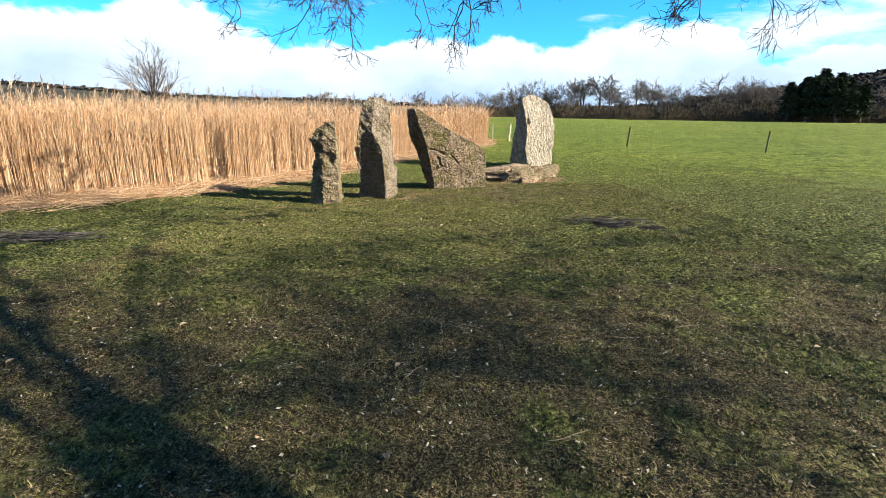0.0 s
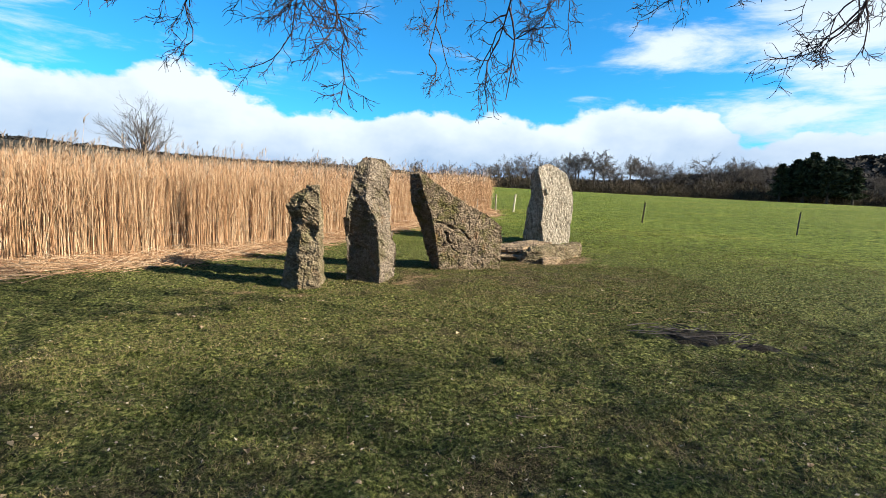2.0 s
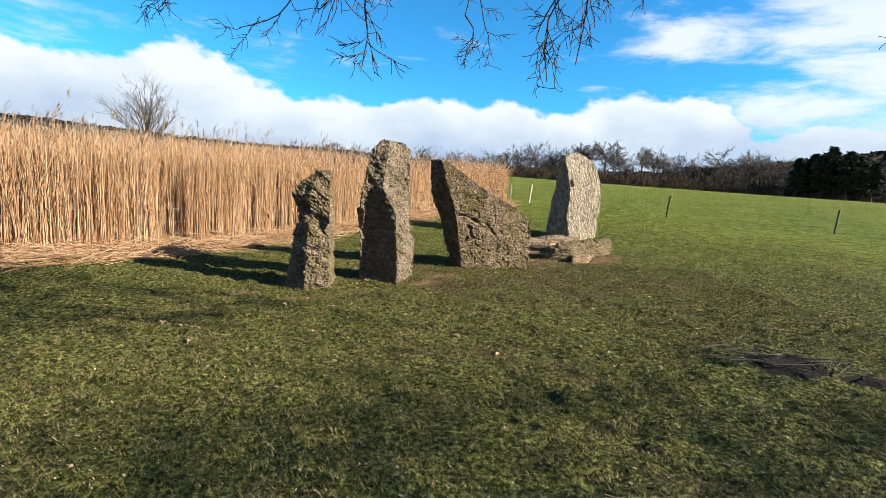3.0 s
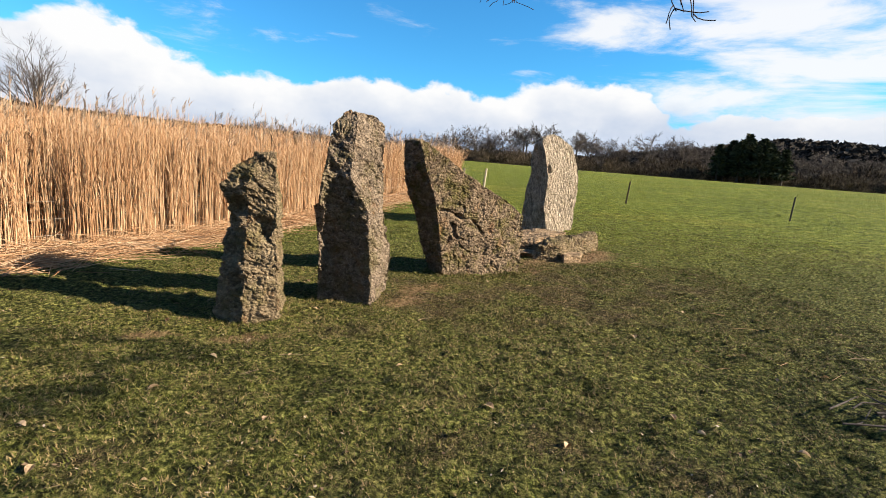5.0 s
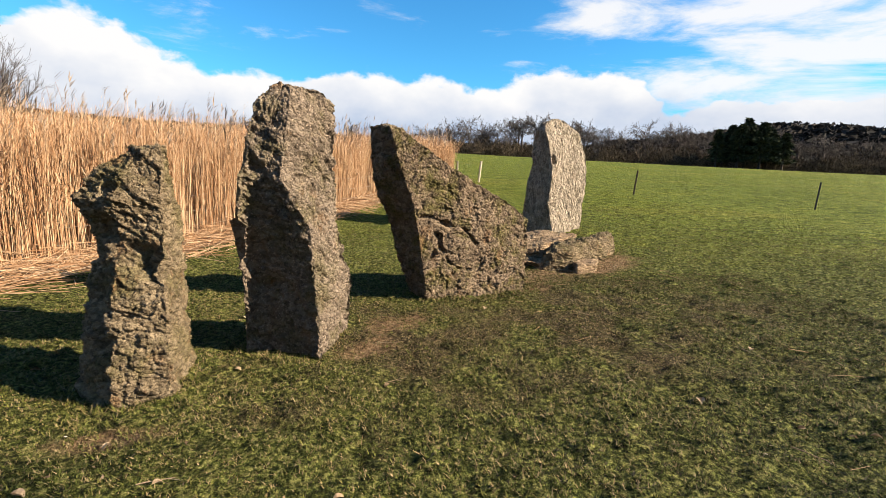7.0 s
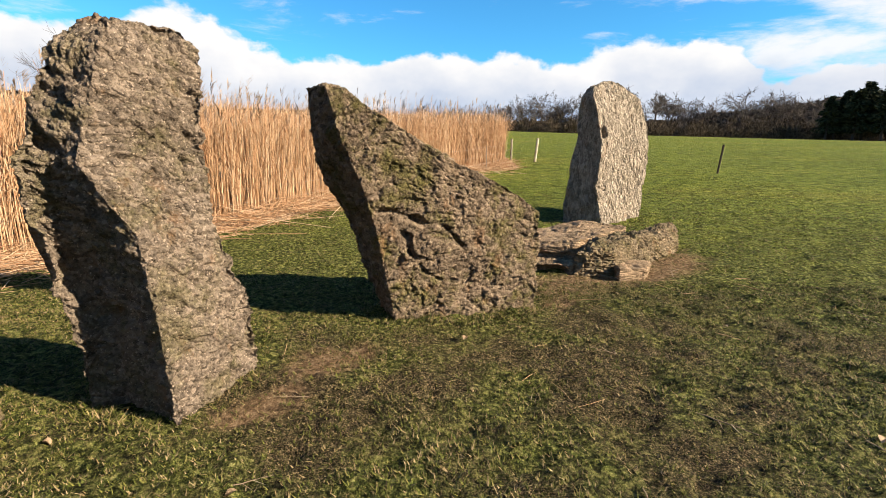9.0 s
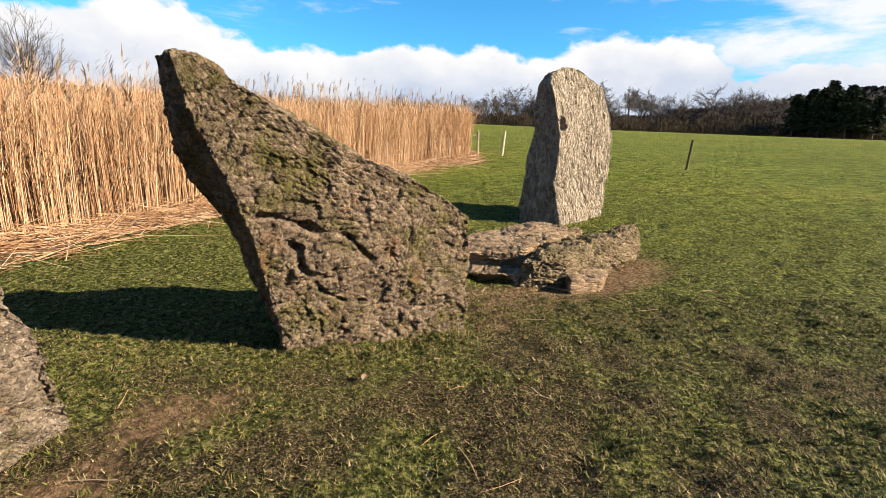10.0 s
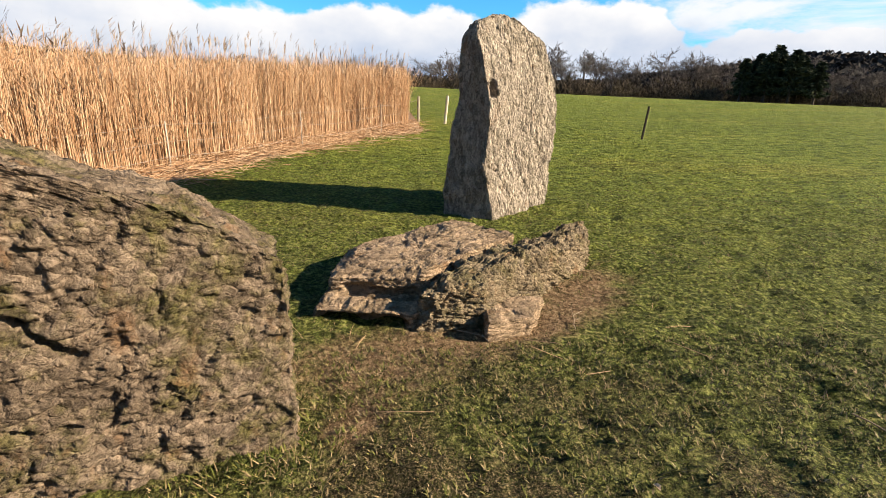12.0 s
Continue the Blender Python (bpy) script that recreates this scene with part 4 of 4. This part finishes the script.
def fan_tree(seed, height, limbs=22, fork=0.24, open_=66, kids=(7, 10), twig=0.0055, segs=6, wander=0.07):
    """A short trunk that opens at once into a round fan of straight limbs."""
    rng = np.random.default_rng(seed)
    tree = new("bare_tree")
    out = {}
    for _ in range(limbs):
        a1, tilt = rng.uniform(0, 2 * math.pi), radians(rng.uniform(5, open_))
        way = np.array([math.cos(a1) * math.sin(tilt), math.sin(a1) * math.sin(tilt), math.cos(tilt)])
        grow(rng, (0, 0, height * rng.uniform(fork - 0.04, fork + 0.12)), way, height * (0.88 - fork) * rng.uniform(0.75, 1.0) * (1.0 - 0.12 * math.sin(tilt)), height * 0.008, 2, out, 0.04 if wander < 0.2 else 0.0, wander, kids, (20, 50 + 40 * wander), 0.42 + 0.2 * wander, segs, 0.3)
    v, f = tube_arrays([([(0, 0, -0.4), (0.02, 0, height * 0.15), (0, 0.03, height * 0.34), (0, 0.05, height * 0.6)], [height * 0.034, height * 0.026, height * 0.02, height * 0.008])], 9)
    mesh_from("trunk", v, f, MAT_FARTWIG, tree, smooth=True)
    for d in out:
        out[d] = [(q, np.maximum(r, twig)) for q, r in out[d]]
    tagged(join_tubes("crown", out, sorted(out), MAT_FARTWIG, tree, 3), kind="stuff")
    return tree


lone = tagged(fan_tree(21, 6.0, 24, 0.30, 60, (5, 8)), "lone bare round-headed tree rising behind the reeds", "tree")
place(lone, -21.6, 37.5, 0)

rng_far = np.random.default_rng(3)
kinds = [tagged(fan_tree(31 + i, 8.6, (10, 9, 11, 8)[i], (0.30, 0.40, 0.34, 0.46)[i], (70, 82, 58, 76)[i], (7, 8), 0.026, 3, 0.42), "tall bare grey-brown winter tree in the far hedgerow", "tree", "hedgerow trees") for i in range(4)]


def polar(az, r):
    return r * math.sin(radians(az)), r * math.cos(radians(az))


used = set()


def put_kind(i, x, y, size):
    turn = float(rng_far.uniform(0, 360))
    if i not in used:
        used.add(i)
        place(kinds[i], x, y, turn, size)
    else:
        c = copy_thing(kinds[i], pose(x, y, gz(x, y) - 0.1, 0, 0, turn))
        c.scale = (size, size, size)


for az in np.arange(5.0, 62, 0.95):
    dist = rng_far.uniform(106, 128)
    want = np.interp(az, [5, 8, 12, 17, 20, 24, 28, 32, 36, 45, 62], [6.5, 7.5, 8.0, 10.2, 9.0, 7.6, 8.4, 10.0, 8.5, 7, 7]) * rng_far.uniform(0.8, 1.12)
    put_kind(int(rng_far.integers(0, 4)), *polar(az + rng_far.normal(0, 0.4), dist), want / 9.0)
for az in list(np.arange(-15, 4, 1.6)):
    put_kind(int(rng_far.integers(0, 4)), *polar(az + rng_far.normal(0, 0.5), rng_far.uniform(150, 175)), rng_far.uniform(0.6, 1.0))


def shrub(seed, radius, height, mat):
    """A rounded thicket: arching stems and a shell of short twigs."""
    rng = np.random.default_rng(seed)
    n = 1000
    a1, t = rng.uniform(0, 2 * math.pi, n), rng.random(n) ** 0.6
    b1 = rng.uniform(0, 1, n) ** 0.7
    lob = 1 + 0.22 * np.sin(3 * a1 + seed) + 0.12 * np.sin(7 * a1)
    px = np.cos(a1) * radius * lob * np.sqrt(1 - (b1 * 0.93) ** 2) * (0.55 + 0.45 * t)
    py = np.sin(a1) * radius * lob * np.sqrt(1 - (b1 * 0.93) ** 2) * (0.55 + 0.45 * t)
    pz = height * b1 * (0.7 + 0.3 * t) * (1 + 0.12 * np.sin(5 * a1))
    c = np.stack([px, py, pz], -1)
    d = c / np.maximum(np.linalg.norm(c, axis=1, keepdims=True), 1e-6) * 0.5 + rng.normal(0, 0.45, (n, 3)) + np.array([0, 0, 0.5])
    d /= np.linalg.norm(d, axis=1, keepdims=True)
    ln = rng.uniform(0.25, 0.75, n)[:, None]
    s = np.cross(d, rng.normal(0, 1, (n, 3)))
    s = s / np.maximum(np.linalg.norm(s, axis=1, keepdims=True), 1e-6) * rng.uniform(0.025, 0.07, n)[:, None]
    tri = np.stack([c - s, c + s, c + d * ln], 1).reshape(-1, 3)
    me = mesh_from("shrub", tri, np.arange(n * 3).reshape(-1, 3), mat)
    return me


shrubs = [shrub(51, 2.2, 2.6, MAT_BUSH), shrub(52, 1.7, 2.0, MAT_BUSH), shrub(53, 2.8, 3.2, MAT_BUSH)]
for ob in shrubs:
    tagged(ob, "bare brown hedge thicket at the pasture's far edge", "shrub", "hedge shrubs")
first = [True] * 3
for row, (r0, r1, step, s0, s1) in enumerate([(98, 103, 0.85, 0.45, 0.85), (104, 112, 1.0, 0.75, 1.1), (113, 122, 1.3, 0.9, 1.35)]):
    for az in np.arange(3.5, 64, step):
        if row == 0 and az < 12 and rng_far.random() < 0.35:
            continue
        i = int(rng_far.integers(0, 3))
        x, y = polar(az + rng_far.normal(0, 0.25), rng_far.uniform(r0, r1))
        size = rng_far.uniform(s0, s1)
        if first[i]:
            first[i] = False
            place(shrubs[i], x, y, rng_far.uniform(0, 360), size)
        else:
            c = copy_thing(shrubs[i], pose(x, y, gz(x, y) - 0.1, 0, 0, rng_far.uniform(0, 360)))
            c.scale = (size, size, size)


def conifer(seed, height):
    rng = np.random.default_rng(seed)
    tree = new("conifer")
    v, f = tube_arrays([([(0, 0, -0.3), (0, 0, height * 0.5), (0, 0, height * 0.95)], [0.2, 0.14, 0.03])], 7)
    mesh_from("trunk", v, f, MAT_BARK, tree)
    n = 2300
    t = rng.random(n) ** 0.8
    z = height * (0.18 + 0.82 * t)
    lay = 0.75 + 0.35 * np.sin(z * 4.2 + rng.normal(0, 0.5, n))
    r = height * 0.25 * (1.02 - t) ** 0.65 * lay * np.sqrt(rng.random(n)) * 1.05
    a1 = rng.uniform(0, 2 * math.pi, n)
    r = r * (1 + 0.25 * np.sin(3 * a1 + seed))
    c = np.stack([np.cos(a1) * r, np.sin(a1) * r, z], -1)
    d = np.stack([np.cos(a1), np.sin(a1), rng.uniform(-0.7, 0.2, n)], -1) + rng.normal(0, 0.3, (n, 3))
    d /= np.linalg.norm(d, axis=1, keepdims=True)
    s = np.cross(d, rng.normal(0, 1, (n, 3)))
    s = s / np.linalg.norm(s, axis=1, keepdims=True) * rng.uniform(0.08, 0.2, n)[:, None]
    tri = np.stack([c - s, c + s, c + d * rng.uniform(0.3, 0.75, n)[:, None]], 1).reshape(-1, 3)
    mesh_from("crown", tri, np.arange(n * 3).reshape(-1, 3), MAT_CONIFER, tree)
    return tagged(tree, "dense dark evergreen conifer in a far clump", "conifer", "conifer clump")


conifers = [conifer(71, 7.5), conifer(72, 6.8)]
fresh = [True, True]
for i, az in enumerate(np.arange(34.6, 40.4, 0.6)):
    k = i % 2
    x, y = polar(az, 97 + 5 * ((i * 7) % 3) / 2)
    size = 1.06 - 0.06 * abs(i - 4) + rng_far.normal(0, 0.06)
    if fresh[k]:
        fresh[k] = False
        place(conifers[k], x, y, 40 * i, size)
    else:
        c = copy_thing(conifers[k], pose(x, y, gz(x, y) - 0.1, 0, 0, 53 * i))
        c.scale = (size, size, size)


# woodland on the far ridge
def far_woods():
    rng = np.random.default_rng(17)
    n = 26000
    az, r = rng.uniform(-62, 75, n), rng.uniform(200, 345, n)
    keep = (az > 26) | ((r > 300) & (rng.random(n) < 0.55))
    az, r = az[keep], r[keep]
    x, y = r * np.sin(np.radians(az)), r * np.cos(np.radians(az))
    z = ground_height(x, y)
    n = len(x)
    tall = rng.uniform(2.5, 6.0, n) * np.where(az > 26, 1.0, 0.45)
    tri = []
    for _ in range(5):
        c = np.stack([x + rng.normal(0, 1.2, n), y + rng.normal(0, 1.2, n), z + tall * rng.uniform(0.0, 0.7, n)], -1)
        d = np.stack([rng.normal(0, 0.9, n), rng.normal(0, 0.9, n), tall * rng.uniform(0.10, 0.28, n)], -1)
        s = np.stack([rng.normal(0, 0.9, n), rng.normal(0, 0.9, n), rng.normal(0, 0.5, n)], -1)
        tri.append(np.stack([c - s, c + s, c + d], 1))
    tv = np.concatenate(tri).reshape(-1, 3)
    ob = mesh_from("far_woodland", tv, np.arange(len(tv)).reshape(-1, 3), MAT_FARWOOD)
    tagged(ob, "leafless brown woodland covering the distant hillside", "woodland", kind="stuff")


far_woods()


# ---------------------------------------------------------------- grass and what lies on it
STONE_FEET = [(-2.35, 9.52, 0.36), (-1.4, 10.2, 0.40), (0.35, 11.65, 0.35), (0.8, 11.85, 0.3), (-0.1, 11.6, 0.3), (2.8, 15.75, 0.6), (1.6, 13.5, 0.6), (2.1, 13.3, 0.5), (2.8, 13.7, 0.4)]


def build_grass():
    rng = np.random.default_rng(23)
    n = 240000
    x = np.concatenate([rng.uniform(-3.8, 4.6, n // 2), rng.uniform(-8, 10, n // 2)])
    y = np.concatenate([rng.uniform(1.3, 12.5, n // 2), rng.uniform(1.3, 20, n // 2)])
    n = len(x)
    bare = np.maximum(spots(x, y, SOIL), spots(x, y, MOULD) * 1.3)
    keep = (rng.random(n) > bare * 0.15) & (reed_depth(x, y) < rng.normal(-0.25, 0.2, n)) & (rng.random(n) > smoothstep(10, 21, y) * 0.97) & (rng.random(n) > 0.6 * smoothstep(0.35, 0.85, thin_turf(x, y)))
    for cx, cy, r in STONE_FEET:
        keep &= np.hypot(x - cx, y - cy) > r * 0.7
    x, y = x[keep], y[keep]
    lush = np.sin(x * 2.3 + 1.7 * np.sin(y * 1.4)) * np.sin(y * 2.1 + 1.3 * np.sin(x * 1.9)) * 0.5 + 0.5
    for cx, cy, r in STONE_FEET:
        lush = np.maximum(lush, 1.9 * np.exp(-((np.hypot(x - cx, y - cy) - r) / 0.10) ** 2))
    per = 4
    grow_h = np.repeat((0.007 + 0.008 * lush) * rng.uniform(0.6, 1.4, len(x)), per)
    x, y = np.repeat(x, per), np.repeat(y, per)
    n = len(x)
    la = rng.uniform(0, 2 * math.pi, n)
    r0 = rng.uniform(0.0, 0.014, n)
    x, y = x + np.cos(la) * r0, y + np.sin(la) * r0
    h = grow_h * rng.uniform(0.5, 1.6, n)
    lean = rng.uniform(0.8, 2.3, n) * h
    w = rng.uniform(0.0020, 0.0044, n) * (1 + 0.03 * np.maximum(y - 6, 0))
    b = np.stack([x, y, ground_height(x, y) + lumps(x, y) * (1 - 0.6 * spots(x, y, SOIL)) - 0.025 * spots(x, y, SOIL) - 0.004], -1)
    ang = la + 1.5708 + rng.normal(0, 0.4, n)
    s = np.stack([np.cos(ang) * w, np.sin(ang) * w, np.zeros(n)], -1)
    t = b + np.stack([np.cos(la) * lean, np.sin(la) * lean, h + 0.006], -1)
    tri = np.stack([b - s, b + s, t], 1).reshape(-1, 3)
    ob = mesh_from("grass", tri, np.arange(len(tri)).reshape(-1, 3), MAT_GRASS)
    tagged(ob, "short cropped green grass mixed with straw-coloured blades", "grass", kind="stuff")


build_grass()


def lawn_place(rng, xlo, xhi, ylo, yhi):
    while True:
        x, y = rng.uniform(xlo, xhi), rng.uniform(ylo, yhi)
        if all(math.hypot(x - cx, y - cy) > r + 0.05 for cx, cy, r in STONE_FEET) and float(reed_depth(x, y)) < -0.4:
            return x, y


def dead_leaf(seed, size):
    """A curled fallen leaf with a midrib."""
    rng = np.random.default_rng(seed)
    bm = bmesh.new()
    n, rows = 7, []
    for i in range(n):
        t = i / (n - 1)
        half = size * 0.34 * math.sin(math.pi * min(0.04 + t * 0.96, 1.0)) ** 0.8
        z = size * (0.10 * math.sin(math.pi * t) + rng.normal(0, 0.015))
        rows.append([bm.verts.new((size * (t - 0.5), w * half, z + abs(w) * half * 0.55 + rng.normal(0, 0.02) * size)) for w in (-1, -0.45, 0, 0.45, 1)])
    for r0, r1 in zip(rows, rows[1:]):
        for k in range(4):
            bm.faces.new((r0[k], r0[k + 1], r1[k + 1], r1[k]))
    bmesh.ops.solidify(bm, geom=bm.faces[:], thickness=0.0012)
    return tagged(part("fallen_leaf", bm, MAT_LEAF), "curled pale dead leaf lying on the grass", "leaf", "fallen leaves")


def fallen_stick(seed, length, thick):
    rng = np.random.default_rng(seed)
    n = 6
    pts = np.zeros((n, 3))
    pts[:, 0] = np.linspace(-0.5, 0.5, n) * length
    pts[:, 1:] = np.cumsum(rng.normal(0, 0.035 * length, (n, 2)), 0) * np.array([1, 0.2])
    paths = [(pts, np.linspace(thick, thick * 0.5, n))]
    for i in (2, 3):
        d = np.array([rng.uniform(0.1, 0.3), rng.choice([-1, 1]) * rng.uniform(0.1, 0.25), 0.02]) * length
        paths.append(([pts[i], pts[i] + d * 0.5, pts[i] + d], [thick * 0.6, thick * 0.5, thick * 0.3]))
    v, f = tube_arrays(paths, 5)
    ob = mesh_from("fallen_stick", v, f, MAT_STICK, smooth=True)
    return tagged(ob, "thin broken dead stick lying on the grass", "stick", "fallen sticks")


def scatter(makers, count, seed, zones, lift, sizes):
    rng = np.random.default_rng(seed)
    fresh_ = [True] * len(makers)
    for i in range(count):
        k = i % len(makers)
        x, y = lawn_place(rng, *zones[i % len(zones)])
        m = pose(x, y, gz(x, y) + float(lumps(x, y)) + lift, rng.normal(0, 8), rng.normal(0, 8), rng.uniform(0, 360))
        size = rng.uniform(*sizes)
        ob = makers[k] if fresh_[k] else copy_thing(makers[k], m)
        fresh_[k] = False
        ob.matrix_basis = m @ Matrix.Diagonal((size, size, size, 1))


def leaf_litter():
    """Crumbled pale leaf bits, thick under the tree and thinning towards the stones."""
    rng = np.random.default_rng(97)
    n = 17000
    x, y = rng.uniform(-5, 5, n), rng.uniform(1.3, 9.5, n)
    keep = rng.random(n) < (0.15 + 0.85 * thin_turf(x, y)) * (1 - smoothstep(5.0, 9.5, y + 0.25 * x)) * (0.35 + 0.65 * (lattice(x * 1.3, y * 1.3, 9) > 0))
    x, y = x[keep], y[keep]
    n = len(x)
    z = ground_height(x, y) + lumps(x, y) + rng.uniform(0.004, 0.016, n)
    a1, ln, wd = rng.uniform(0, 2 * math.pi, n), rng.uniform(0.005, 0.017, n), rng.uniform(0.003, 0.008, n)
    f = np.stack([np.cos(a1), np.sin(a1), rng.normal(0, 0.25, n)], -1) * ln[:, None]
    w = np.stack([-np.sin(a1), np.cos(a1), rng.normal(0, 0.4, n)], -1) * wd[:, None]
    c = np.stack([x, y, z], -1)
    quad = np.stack([c - f, c - w, c + f, c + w], 1).reshape(-1, 3)
    ob = mesh_from("leaf_litter", quad, np.arange(len(quad)).reshape(-1, 4), MAT_LITTER)
    tagged(ob, "crumbled pale dead leaf bits strewn through the grass", "leaf litter", kind="stuff")


leaf_litter()
scatter([dead_leaf(81, 0.07), dead_leaf(82, 0.055), dead_leaf(83, 0.085)], 110, 91, [(-3, 3, 1.8, 5.0), (-4, 4, 3, 8), (-3.5, 4, 7, 12.2)], 0.008, (0.45, 0.9))
scatter([fallen_stick(84, 0.30, 0.005), fallen_stick(85, 0.2, 0.0035), fallen_stick(86, 0.42, 0.006)], 45, 92, [(-3, 3, 1.8, 5.5), (-4.5, 4.5, 3, 8.5), (-2.5, 4, 8, 13)], 0.008, (0.35, 0.8))


def straw(seed, length):
    rng = np.random.default_rng(seed)
    pts = [(-length / 2, 0, 0), (0, rng.normal(0, 0.02), 0.006), (length / 2, rng.normal(0, 0.03), 0.0)]
    v, f = tube_arrays([(pts, [0.003, 0.003, 0.002])], 4)
    return tagged(mesh_from("reed_straw", v, f, MAT_REED), "single pale broken reed stalk lying on the grass", "reed stalk", "loose reed stalks")


scatter([straw(87, 0.35), straw(88, 0.22)], 34, 93, [(-6, 4, 8.2, 15), (-3, 3, 7.5, 12.5), (0.8, 3.5, 12, 13)], 0.010, (0.4, 0.9))


def twig_pile(x, y, reach, count, seed, turn):
    rng = np.random.default_rng(seed)
    pile = tagged(new("twig_pile"), "dark heap of dead twigs lying on short turf", "twig pile", "twig piles")
    pile.location = (x, y, gz(x, y))
    for _ in range(count):
        c = np.array([rng.normal(0, reach[0]), rng.normal(0, reach[1]), rng.uniform(0.015, 0.09)])
        a1 = radians(turn) + rng.normal(0, 0.7)
        d = np.array([math.cos(a1), math.sin(a1), rng.normal(0, 0.08)]) * rng.uniform(0.08, 0.32)
        v, f = tube_arrays([([c - d, c + rng.normal(0, 0.02, 3), c + d], [0.007, 0.006, 0.003])], 5)
        v[:, 2] = np.maximum(v[:, 2], 0.004)
        mesh_from("twig", v, f, MAT_BARK, pile, smooth=True)


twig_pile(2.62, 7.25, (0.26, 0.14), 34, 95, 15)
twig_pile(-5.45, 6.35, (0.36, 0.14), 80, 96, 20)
